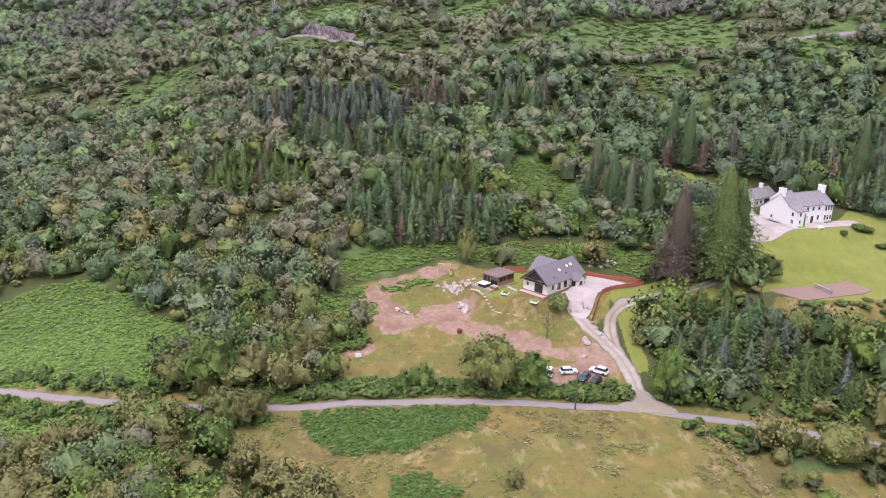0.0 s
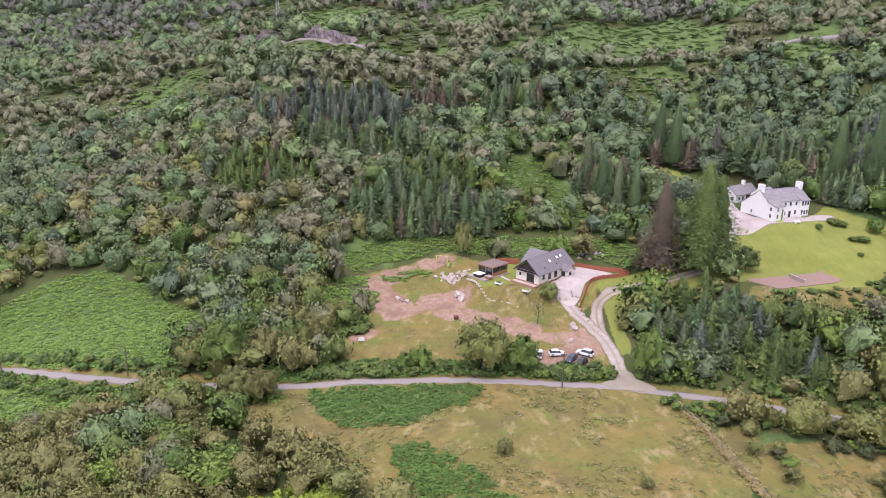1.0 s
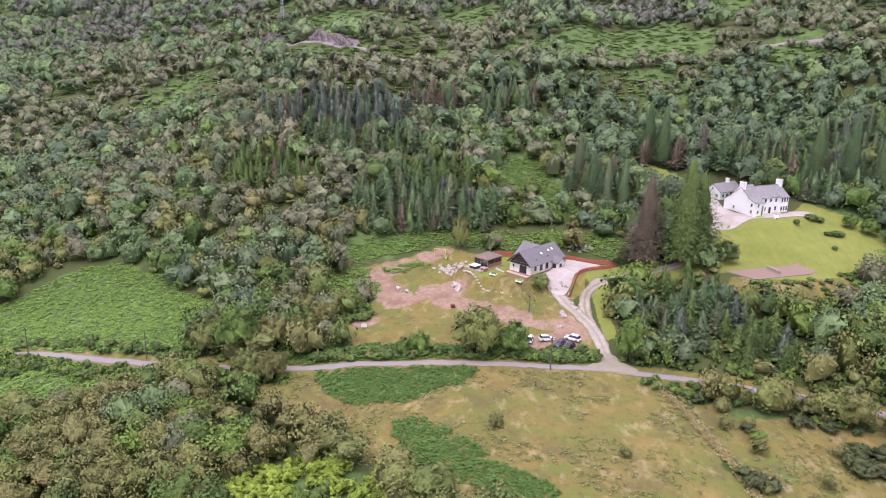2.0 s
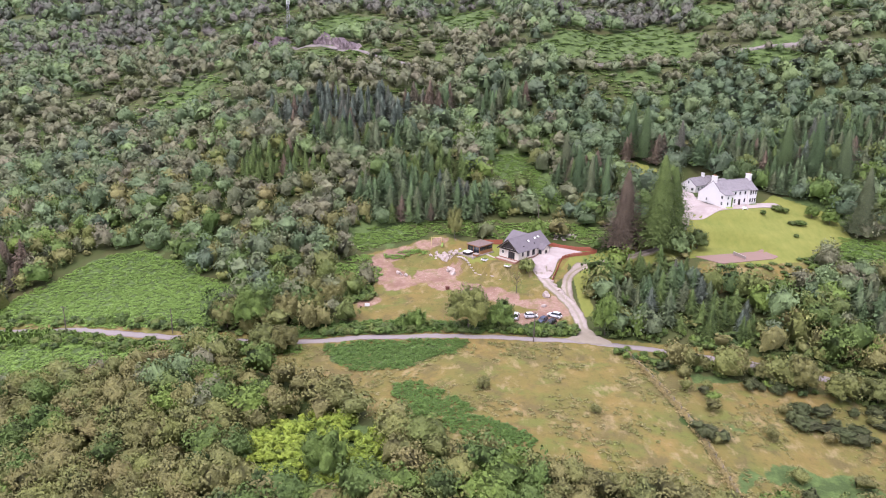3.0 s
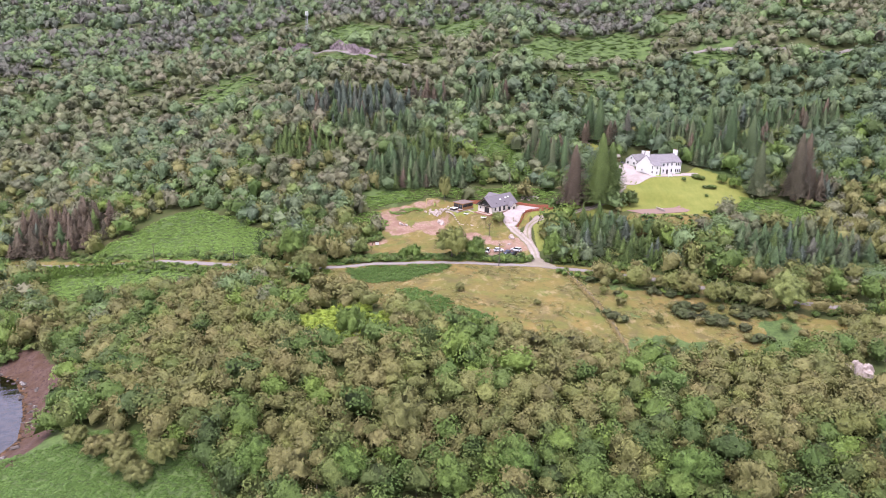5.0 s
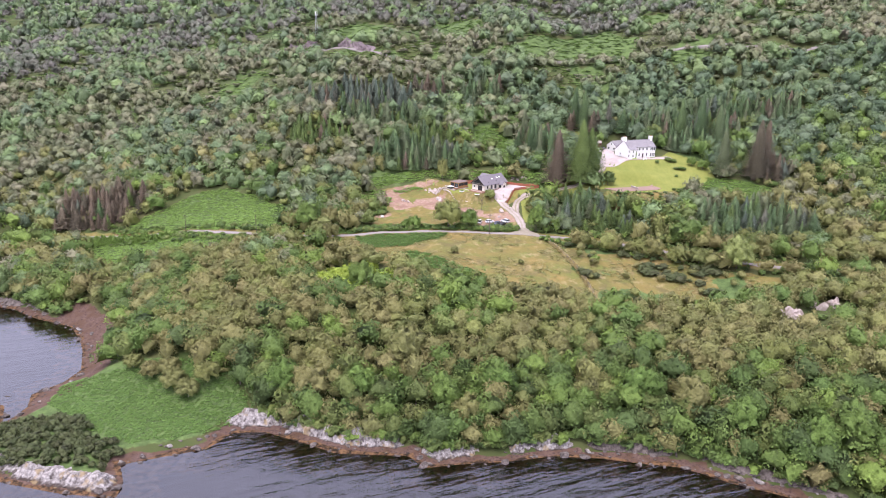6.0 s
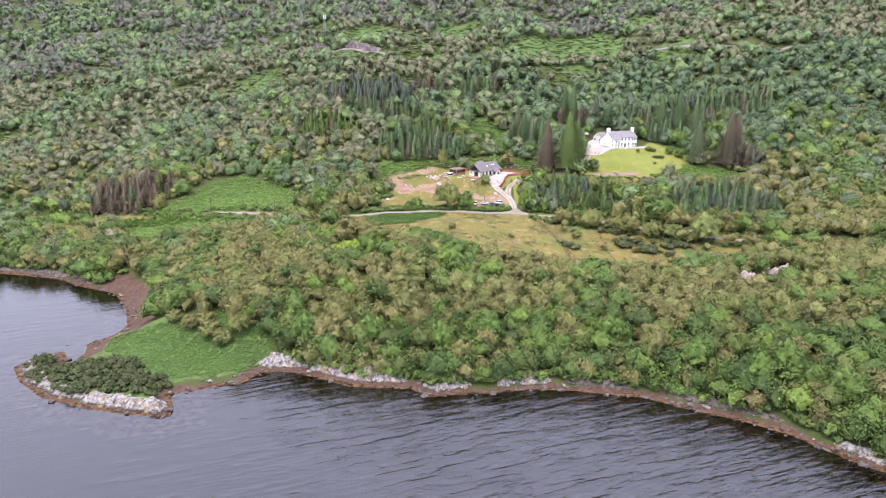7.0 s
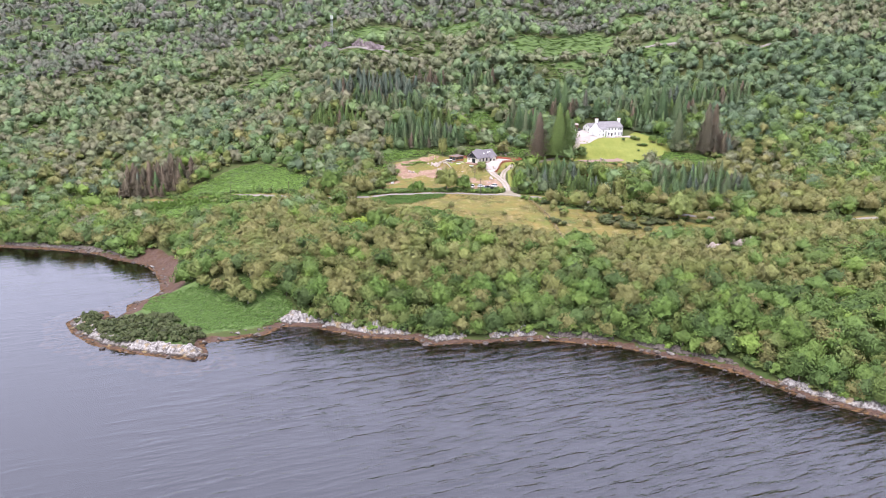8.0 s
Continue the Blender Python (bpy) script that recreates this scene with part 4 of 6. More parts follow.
for band, shapes in (("near", BROAD_NEAR), ("mid", BROAD_MID), ("far", BROAD_FAR), ("last", BROAD_LAST)):
    p = np.array(broad[band], float)
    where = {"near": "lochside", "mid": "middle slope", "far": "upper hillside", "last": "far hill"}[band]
    # the farther up a tree stands, the likelier its leaves carry painted haze
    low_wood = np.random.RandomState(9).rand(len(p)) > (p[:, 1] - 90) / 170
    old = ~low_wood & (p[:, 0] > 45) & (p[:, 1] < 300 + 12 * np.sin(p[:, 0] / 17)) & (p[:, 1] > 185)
    # farthest birches, drawn with the haze-greyed leaf colour
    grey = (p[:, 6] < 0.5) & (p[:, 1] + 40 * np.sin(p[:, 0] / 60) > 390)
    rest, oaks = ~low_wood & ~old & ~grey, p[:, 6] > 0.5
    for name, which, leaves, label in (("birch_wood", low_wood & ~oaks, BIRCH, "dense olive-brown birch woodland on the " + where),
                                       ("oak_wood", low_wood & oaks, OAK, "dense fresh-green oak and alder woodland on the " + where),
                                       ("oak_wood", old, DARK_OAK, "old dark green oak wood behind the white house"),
                                       ("birch_wood", grey, HAZY_HILL_BIRCH, "birch scrub on the high hillside, greyed by haze in its colour"),
                                       ("birch_wood", rest & ~oaks, HAZY_BIRCH, "dense grey-green birch woodland, haze in its leaf colour, on the " + where),
                                       ("oak_wood", rest & oaks, HAZY_OAK, "dense green oak and hazel woodland, haze in its leaf colour, on the " + where)):
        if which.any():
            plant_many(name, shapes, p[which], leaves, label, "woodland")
for kind, (mat, label) in {"spruce": (SPRUCE, "dark green spruce plantation"), "young": (YOUNG, "lighter green young conifers"),
                           "blue": (BLUE, "blue-grey spruce stand on the slope"), "russet": (RUSSET, "brown-tinged larch and spruce stand")}.items():
    plant_many(kind + "_stand", CONE_NEAR[:2] + CONE_MID, np.array(cones[kind], float), mat, label, "conifers")

birch_models = [tree_model(BROAD_NEAR[k], BIRCH, PALE_BARK, "olive-green birch tree in the lochside wood", "tree", "lochside trees") for k in range(5)]
oak_models = [tree_model(BROAD_NEAR[k], OAK, BARK, "fresh-green oak tree in the lochside wood", "tree", "lochside trees") for k in range(1, 6)]
rng = random.Random(7)
for x, y, z, w, h, tint, oak in singles:
    copy_scaled(rng.choice(oak_models if oak else birch_models), x, y, z, w, h, rng.uniform(0, 360))


def drop_model(model):
    for ob in (*model.children_recursive, model):
        bpy.data.objects.remove(ob)


for model in birch_models + oak_models:
    drop_model(model)


# single trees that stand out
def lone(shape, material, bark, label, spots, name="tree", category="tree", group="", limbs=4):
    model = tree_model(shape, material, bark, label, category, group, name, limbs)
    made = [set_tree(model, x, y, w, h, turn) for x, y, w, h, turn in spots]
    drop_model(model)
    return made


FULL = [crown_shape(90 + k, 3, 1800, 0.046, 34, 0.84, 0.44) for k in range(3)]
TALL_CONE = [conifer_shape(60 + k, 4600, 0.066, 17, 0.64) for k in range(3)]
COLUMN = conifer_shape(66, 1600, 0.08, 24, 0.45)
lone(TALL_CONE[0], RUSSET, BARK, "tall brown-tinged larch beside the track", [(55.5, 174.5, 15, 25, 20)], "larch_tree", limbs=0)
lone(TALL_CONE[1], YOUNG, BARK, "tall green fir beside the lawn", [(65.5, 173, 18, 29, 70), (70, 176, 16, 24, 170)], "fir_tree", limbs=0)
lone(COLUMN, SPRUCE, BARK, "dark columnar cypress tree by the upper lawn", [(50.4, 207.7, 6.4, 17, 0), (55.7, 207.6, 6.4, 17, 90)], "cypress_tree", group="pair of cypresses", limbs=0)
lone(TALL_CONE[0], RUSSET, BARK, "tall rusty-brown conifer at the wood's edge", [(144.3, 178, 15, 27, 10), (150, 184, 12, 25, 80)], "conifer_tree", limbs=0)
lone(TALL_CONE[1], SPRUCE, BARK, "tall dark green conifer above the lawn", [(129.8, 180, 12, 22, 30), (128.7, 213, 13, 26, 110), (121, 220, 12, 22, 40), (136, 208, 12, 23, 200), (76, 241, 11, 21, 20), (72, 246, 11, 21, 90), (44, 226, 9, 18, 200), (47, 214, 9, 18, 20)], "conifer_tree", limbs=0)
lone(conifer_shape(77, 700, 0.13, 8, 0.6, 0.42), BLUE, PALE_BARK, "pale grey-green pine with a bare lower trunk", [(87.9, 235, 7.5, 17, 0)], "pine_tree", limbs=0)
lone(FULL[0], YOUNG, BARK, "yellow-green rounded young tree among bracken", [(-61.4, 166, 7.2, 9, 0)])
lone(FULL[1], BIRCH, BARK, "broad olive-green ash tree by the road", [(8, 133.2, 12.5, 12.5, 40)])
lone(FULL[2], GREEN, BARK, "round fresh green tree by the parked cars", [(16.5, 133.4, 9, 8.4, 10), (-5.6, 133.9, 6, 5.4, 130), (-9, 134, 4.5, 4, 20)])
lone(FULL[0], GREEN, BARK, "dense bright green tree beside the track mouth", [(42.8, 131, 8.4, 12.6, 220)])
lone(FULL[1], SYCAMORE, BARK, "small yellow-green garden tree before the bungalow", [(25.4, 163.0, 5.4, 5.0, 30)])
lone(FULL[2], OAK, BARK, "rounded dark bush on the mown lawn", [(78.2, 174.6, 8.2, 6.4, 0)], "bush", "bush")
lone(FULL[0], BIRCH, BARK, "small dark bush alone in the rough field", [(11, 103.5, 3.6, 2.9, 0), (34.6, 96, 2.6, 2.3, 90)], "bush", "bush", limbs=0)
lone(FULL[1], BIRCH, BARK, "single grey-green birch behind the clearing", [(3.9, 188.6, 5.6, 11.5, 0)])
lone(FULL[0], SYCAMORE, BARK, "pale yellow-green sycamore standing over the meadow", [(112.4, 103, 14.5, 13.5, 20)])
lone(FULL[2], OAK, BARK, "dense dark green oak near the road", [(-49.5, 137.5, 11.5, 12, 60), (-19, 74, 9, 9.5, 120)])
lone(FULL[1], BIRCH, BARK, "bushy brown-green willow beside the road", [(-56, 137, 9, 8.5, 10), (-43, 124.5, 9, 8.5, 80), (-38, 125.5, 8, 8, 190), (-58, 125, 8, 7, 30), (-52, 124, 7, 6, 300), (-62, 126, 6, 5, 40),
      (-40, 139, 9, 9, 15), (-34, 141, 8, 8, 45), (-30, 147, 8, 8, 200), (-36, 150, 9, 8, 20), (-29, 152, 6, 6, 20), (70, 115.5, 9, 7.5, 0), (84, 111.5, 10, 8.5, 60), (92, 108, 8, 6.5, 160), (100, 107, 9, 7, 200), (77, 114, 6, 5, 50), (63, 117, 5, 3.5, 50)], "willow_tree", group="roadside willows")
lone(FULL[1], BIRCH, PALE_BARK, "low spreading birch at the edge of the bracken", [(-64, 28, 8, 6, 0), (-59, 25, 7, 5.5, 60), (-72, 33, 7, 5, 140), (-55, 29, 8, 7, 200), (-79, 37, 6, 4.5, 20), (-67, 33, 7, 5.5, 20)], group="spit birches")
lone(FULL[0], GREEN, BARK, "large full green lochside tree", [(-34, 26, 11, 12, 0), (10, 22, 11, 11, 60), (62, 24, 12, 12, 140), (84, 12, 12, 12, 200), (100, 4, 12, 11, 20), (118, -8, 12, 12, 90), (24, 26, 10, 10, 300), (-12, 24, 10, 10, 100), (46, 20, 9, 9, 10), (108, 6, 12, 12, 30)], group="large lochside trees")
lone(FULL[2], BIRCH, BARK, "large weeping olive birch above the shore", [(16, 16, 10, 10, 0), (-26, 24, 11, 11, 80), (74, 20, 11, 11, 200), (-2, 36, 10, 10, 20)], group="large lochside trees")
lone(FULL[1], OAK, BARK, "dark garden shrub on the mown lawn", [(109.2, 193.9, 4.2, 2.2, 0), (111.5, 193.2, 3.4, 1.9, 40), (102.8, 188.7, 2.2, 1.8, 0), (113.3, 184.8, 4.5, 1.6, 80), (110.8, 185, 3, 1.3, 10), (108.8, 176.5, 1.8, 1.2, 0), (119, 190, 5, 4.5, 20), (123, 186, 6, 5, 60)], "bush", "bush", "garden shrubs", 0)
bare = thing("bare_tree", pose(21.7, 153, ground_z(21.7, 153) - 0.1), "thin nearly leafless young tree on the grass bank", "tree")
bm = rod((0, 0, 0), (0.1, 0, 4), 0.12, 0.06, 6)
for k in range(16):
    a, z = k * 2.4, 1.6 + 0.3 * k
    add_rod(bm, (0, 0, min(z, 4)), (1.7 * math.cos(a), 1.7 * math.sin(a), z + 1.6), 0.05, 0.015, 5)
part("trunk", bm, BARK, bare)
twigs = new("crown", sheet_mesh("crown", *(lambda s: (s[0] * (1.9, 1.9, 7) * 1.0, s[1][20:]))(crown_shape(5, 1, 90, 0.1, 9)), BIRCH, False))
twigs.parent = bare


# ---- bracken, shrubs and tufts ----
def frond_shape(seed, blades, lift=0.6):
    """A clump of arching blades about a middle, shaded as a soft mound."""
    rng = np.random.RandomState(seed)
    v, f, m = [], [], []
    for k in range(blades):
        a = 6.283 * k / blades + rng.uniform(-0.5, 0.5)
        c, s, r = math.cos(a), math.sin(a), rng.uniform(0.55, 1.2)
        h, b = lift * rng.uniform(0.6, 1.4), rng.uniform(0.16, 0.3)
        n = len(v)
        v += [(0.1 * c, 0.1 * s, h * 0.7), (0.55 * r * c - b * s, 0.55 * r * s + b * c, h), (r * c, r * s, h * 0.6), (0.55 * r * c + b * s, 0.55 * r * s - b * c, h)]
        f += [(n, n + 2, n + 1), (n, n + 3, n + 2)]
        m += [(0.45 * c + rng.uniform(-0.3, 0.3), 0.45 * s + rng.uniform(-0.3, 0.3), 1.0)] * 4
    return np.array(v), np.array(f), unit(np.array(m))


def fill(polys, gap, seed, width, height, keep=None, verge=1.9):
    rng = np.random.RandomState(seed)
    rows = []
    for poly in polys:
        p = np.array(poly)
        lo, hi = p.min(0), p.max(0)
        count = int((hi - lo).prod() / gap**2)
        x, y = rng.uniform(lo[0], hi[0], count), rng.uniform(lo[1], hi[1], count)
        ok = (signed(poly, x, y) + 1.5 * fbm(x, y, 7, 2) > -1.0) & (away(ROAD, x, y) > verge) & (signed(LAND, x, y) > 3)
        if keep is not None:
            ok &= keep(x, y)
        x, y = x[ok], y[ok]
        n = len(x)
        rows.append(np.stack([x, y, land(x, y) - 0.05, width * rng.uniform(0.6, 1.3, n), height * rng.uniform(0.6, 1.3, n), rng.rand(n)], 1))
    return np.concatenate(rows)


FRONDS = [frond_shape(k, 10, 0.36) for k in range(4)]
SPIT_FERN = [(-95, 34), (-74, 40), (-50, 32), (-40, 22), (-50, 13), (-66, 5), (-84, 13), (-97, 24)]
GLADE_STRIP = [(-18, 175), (-6, 179.3), (-4.6, 182), (-18, 179)]
plant_many("bracken", FRONDS, fill([BRACKEN, BRACKEN_LOW, BACK_FERN, GLADE_FERN, GLADE_STRIP, *GLADES], 0.92, 11, 1.8, 1.0), FERN, "bright green bracken covering open slopes", "bracken")
plant_many("verge_bracken", FRONDS, fill([VERGE_FERN, FIELD_FERN, ROADSIDE], 0.7, 35, 1.7, 1.2), DEEP_FERN, "deep green bracken beside the road and field", "bracken")
plant_many("spit_bracken", FRONDS, fill([SPIT_FERN], 0.6, 24, 1.3, 0.6), DEEP_FERN, "dense green bracken on the neck of the spit", "bracken")
BUSHES = [crown_shape(120 + k, 2, 130, 0.12, 11, 0.8, 0.42) for k in range(4)]
plant_many("bright_shrubs", BUSHES, fill([FERN_KNOLL], 1.8, 12, 3.2, 2.2), BRIGHT, "vivid lime-green shrubs on the wooded knoll", "shrubs")
HEDGE = [(-30, 131.2), (-8, 131.5), (17, 130.6), (33, 130.3), (34.5, 133), (17, 133.2), (-8, 134.4), (-30, 135)]
plant_many("hedge", BUSHES, fill([HEDGE, [(19, 130.5), (35, 130), (36, 134.5), (20, 135)], [(-27, 148), (-19, 152), (-22, 163), (-30, 160)]], 1.3, 13, 2.8, 1.7), OAK, "straggling green hedge along the roadside", "hedge")
VERGES = [[(-140, 153), (-118, 147.5), (-102, 142), (-81, 136), (-60, 133.4), (-34, 132), (-34, 134), (-60, 136), (-81, 139), (-102, 145), (-118, 151), (-140, 157)],
          [(-134, 146), (-118, 142.5), (-102, 137), (-81, 130.6), (-60, 128.4), (-34, 127), (-34, 124), (-60, 125), (-81, 127), (-102, 133), (-118, 138), (-134, 142)],
          [(44, 123), (66, 119), (82, 115), (108, 107.5), (131, 98.5), (131, 94), (108, 103), (82, 111), (66, 115), (46, 119.5)], [(40, 131), (67, 124), (82, 120.5), (108, 112.5), (131, 104), (134, 110), (110, 118), (84, 126), (66, 130)]]
plant_many("verge_growth", BUSHES, fill(VERGES, 2.0, 22, 2.7, 1.7), OAK, "rank green growth along the road verges", "verge")
SCRUB = foliage("dark_scrub_leaves", [(0.075, 0.095, 0.04), (0.095, 0.115, 0.046), (0.082, 0.09, 0.042)], 0.86)
SPIT_SCRUB = [(-112, 18), (-104, 12), (-84, 12), (-68, 2), (-67, -5), (-88, -6), (-104, 2), (-114, 10)]
plant_many("spit_scrub", BUSHES, fill([SPIT_SCRUB], 1.5, 14, 2.8, 2.0), SCRUB, "low dark olive scrub on the rocky spit", "shrubs")
plant_many("meadow_scrub", BUSHES, fill([MEADOW, [(56, 112), (70, 108), (66, 96), (57, 98)], [(100, 150), (128, 165), (140, 150), (120, 140)]], 2.4, 15, 4.4, 2.3, lambda x, y: fbm(x, y, 16, 3) > 0.36), SCRUB, "scattered heathery scrub in the rough meadow", "shrubs")
COURT_SCRUB = [(70, 158), (88, 158.5), (104, 161), (118, 168), (128, 160), (112, 150), (80, 148)]
plant_many("court_scrub", BUSHES, fill([COURT_SCRUB], 2.6, 27, 2.8, 1.1, lambda x, y: (signed(TENNIS, x, y) < -1.5) & (signed(LAWN, x, y) < 1)), OAK, "green scrub below the tennis court", "shrubs")
UNDER = [crown_shape(140 + k, 1, 40, 0.24, 7, 0.66, 0.4) for k in range(4)]
WOOD_FLOOR = [(-230, 60), (-100, 20), (130, -40), (240, 0), (240, 262), (-260, 262)]


def beneath(x, y):
    return ~open_ground(x, y) & (signed(LAND, x, y) > 4.2) & (signed(MEADOW, x, y) < 0)


under = fill([WOOD_FLOOR], 6.3, 18, 4.8, 3.2, beneath)
plant_many("undergrowth", UNDER, under[::2], OAK, "green undergrowth filling the gaps between trees", "undergrowth")
plant_many("undergrowth", UNDER, under[1::2], BIRCH, "olive undergrowth filling the gaps between trees", "undergrowth")
rim = resample(COAST, 1.7)
rng = np.random.RandomState(19)
nrm = np.gradient(rim, axis=0)[:, ::-1] * (-1, 1)
nrm /= np.linalg.norm(nrm, axis=1)[:, None]
rim = np.concatenate([rim + nrm * rng.uniform(a, b, (len(rim), 1)) for a, b in ((4.6, 6.0), (6.0, 9.0))])
rim = rim[((rim[:, 0] > -40) | (rim[:, 0] < -126)) & (fbm(rim[:, 0], rim[:, 1], 8, 2) > -0.55)]
n = len(rim)
plant_many("shore_bushes", BUSHES, np.stack([rim[:, 0], rim[:, 1], land(rim[:, 0], rim[:, 1]) - 0.3, rng.uniform(2.6, 5.5, n), rng.uniform(2, 4.6, n), rng.rand(n)], 1), OAK, "green bushes overhanging the rocky shore", "bushes")
HILL = [[(-330, 262), (330, 262), (420, 460), (-460, 460)]]
plant_many("hill_bracken", FRONDS, fill(HILL, 2.9, 21, 3.6, 1.1, lambda x, y: open_ground(x, y) | (fbm(x, y, 45, 4) < -0.3)), FERN, "bracken on the open glades between hillside trees", "bracken")
# this scrub shares the birch colour that has haze mixed in
plant_many("hill_scrub", UNDER, fill(HILL, 9.5, 25, 5.4, 2.4, lambda x, y: ~open_ground(x, y)), HAZY_BIRCH, "low scrub between hillside trees", "scrub")
ROAD_BANK = [[(-152, 152), (-118, 143.8), (-104, 139), (-104, 136), (-118, 140), (-152, 147)]]
plant_many("roadside_bracken", FRONDS, fill(ROAD_BANK, 0.7, 28, 1.8, 4.4, None, 1.3), FERN, "tall green bracken hiding the road edge", "bracken")
plant_many("roadside_bracken", FRONDS, fill(VERGES[1:2], 0.8, 29, 1.5, 1.9, None, 1.5), FERN, "green bracken on the bank below the road", "bracken")
TUFTS = [frond_shape(40 + k, 6, 0.8) for k in range(3)]
STRAW = foliage("straw_grass", [(0.46, 0.37, 0.17), (0.40, 0.33, 0.13), (0.50, 0.40, 0.2), (0.36, 0.31, 0.12)], 0.92)
RUSH = foliage("rush_tufts", [(0.215, 0.195, 0.068), (0.26, 0.23, 0.09), (0.18, 0.20, 0.06), (0.30, 0.26, 0.12)], 0.85)
plant_many("field_rushes", TUFTS, fill([FIELD, MEADOW], 1.1, 30, 1.4, 0.28, lambda x, y: fbm(x, y, 11, 3) > 0.1), RUSH, "rough yellow-brown rushes and grass in the open field", "grass")
fl = resample(FENCE_LINE, 0.55)
rng = np.random.RandomState(23)
fl = np.concatenate([fl + rng.normal(size=fl.shape) * 0.5 for _ in range(7)])
n = len(fl)
plant_many("fence_grass", TUFTS, np.stack([fl[:, 0], fl[:, 1], land(fl[:, 0], fl[:, 1]), rng.uniform(0.8, 1.5, n), rng.uniform(0.4, 0.8, n), rng.rand(n)], 1), STRAW, "tall pale dry grass along the field fence", "grass")


# ---- rocks ----
def rock_mesh(seed, level, sharp=0.35, flat=0.6):
    v, f = ico(level)
    rng = np.random.RandomState(seed)
    for _ in range(9):
        n = rng.normal(size=3)
        n /= np.linalg.norm(n)
        d = v @ n
        cut = rng.uniform(0.45, 0.85)
        v = v - np.outer(np.maximum(d - cut, 0), n)
    v = v * (1 + sharp * 0.25 * rng.normal(size=(len(v), 1)))
    v[:, 2] *= flat
    return v, f


def rocks(name, spots, material, label, category, group, seed=0, level=2, flat=0.6):
    meshes = [sheet_mesh(name, *rock_mesh(seed + k, level, flat=flat), material, False) for k in range(6)]
    r = random.Random(seed)
    for x, y, a, b, c, turn in spots:
        ob = new(name, r.choice(meshes))
        ob.matrix_world = pose(x, y, ground_z(x, y) + c * 0.12, r.uniform(-12, 12), r.uniform(-12, 12), turn) @ Matrix.Diagonal((a, b, c, 1))
        tagged(ob, label, category, group)


def ledge(line, height, depth, seed, label, name="rock_ledge", material=None, off=2.0, gap=0.8):
    """A cracked band of bedrock along a line: a steep broken face with a shelf behind it."""
    p = resample(line, gap)
    n, k = len(p), 9
    t = np.gradient(p, axis=0)
    t /= np.linalg.norm(t, axis=1)[:, None]
    nrm = np.stack([-t[:, 1], t[:, 0]], 1)
    rng = np.random.RandomState(seed)
    s = np.arange(n) * gap
    crest = height * np.clip(0.62 + 0.55 * fbm(s + 31 * seed, 0 * s + seed, 7, 4), 0.12, 1.3) * np.clip(np.minimum(s, s[-1] - s) / 3, 0.15, 1)
    crack = rng.rand(n) < 0.22
    rows = []
    for j in range(k):
        w = j / (k - 1)
        rise = min(w / 0.55, 1.0)
        back = off + depth * w + 0.45 * fbm(s * 1.0 + 40 * j, s * 0 + 9.0 * w, 3, 3) + np.where(crack, 0.7, 0) * (0.15 < w < 0.8)
        q = p + nrm * back[:, None]
        base = land(q[:, 0], q[:, 1])
        z = base - 0.5 + (crest + 0.5) * rise ** 0.8 * (1 if w < 0.75 else (1 - w) / 0.25 * 0.9 + 0.0) + 0.16 * rng.normal(size=n) * (0 < w < 1)
        z = np.where(w >= 1, base - 0.5, z)
        rows.append(np.column_stack([q, z]))
    v = np.stack(rows)
    i = (np.arange(k - 1)[:, None] * n + np.arange(n - 1)[None]).ravel()
    ob = new(name, sheet_mesh(name, v.reshape(-1, 3), np.stack([i, i + 1, i + n + 1, i + n], 1), material or ROCK, False))
    return tagged(ob, label, "rock", "shore ledges")


ledge([(-118, 20), (-119.5, 12), (-112, 3), (-101, -6), (-88, -11), (-74, -14), (-62, -15), (-61.5, -9), (-64, -4)], 1.7, 6.0, 1, "pale lichen-stained bedrock edging the grassy spit", off=0.8)
ledge([(-46, 13), (-36, 15), (-24, 10), (-16, 6), (-4, 6), (1, 6)], 3.4, 4.0, 2, "steep pale cracked rock face above the shore", off=2.6)
ledge([(3, 4), (9, 1), (14, 3), (20, 4)], 1.8, 4.5, 3, "low pale rock outcrop on the beach", off=2.0)
ledge([(28, 5), (37, 8), (42, 8)], 2.2, 4.0, 4, "rounded pale rock outcrop on the shore", off=2.2)
ledge([(46, 8), (52, 7.5), (60, 6), (68, 5)], 1.4, 3.5, 5, "broken brown rock ledge at the top of the beach", material=DARK_ROCK, off=2.8)
ledge([(70, 4), (78, -1), (92, -7), (100, -13)], 1.0, 3.0, 6, "low stony brown bank along the shore", material=DARK_ROCK, off=3.2)
ledge([(108, -21), (114, -28), (132, -40), (170, -55)], 1.8, 4.5, 7, "pale sloping rock shelf beside the water", off=1.6)
ledge([(-198, 102), (-173, 100), (-149, 95), (-136, 88)], 1.4, 3.5, 8, "stony bank round the sheltered bay", material=DARK_ROCK, off=2.0)
r = random.Random(3)
shore = resample(COAST, 1.0)
tang = np.gradient(shore, axis=0)
tang /= np.linalg.norm(tang, axis=1)[:, None]
spots = []
for k in range(len(shore)):
    if r.random() < 0.55:
        x, y = shore[k]
        d = r.uniform(-0.8, 4.4)
        size = r.choice((0.25, 0.35, 0.5, 0.5, 0.8, 1.1)) * r.uniform(0.8, 1.3)
        spots.append((x - tang[k, 1] * d, y + tang[k, 0] * d, size * 1.3, size * 0.9, size * 0.8, r.uniform(0, 360)))
rocks("shore_rock", spots[::3], ROCK, "pale weathered rock on the beach", "rock", "shore rocks", 26)
rocks("shore_rock", [s for k, s in enumerate(spots) if k % 3], DARK_ROCK, "weathered brown and grey rock on the beach", "rock", "shore rocks", 20)
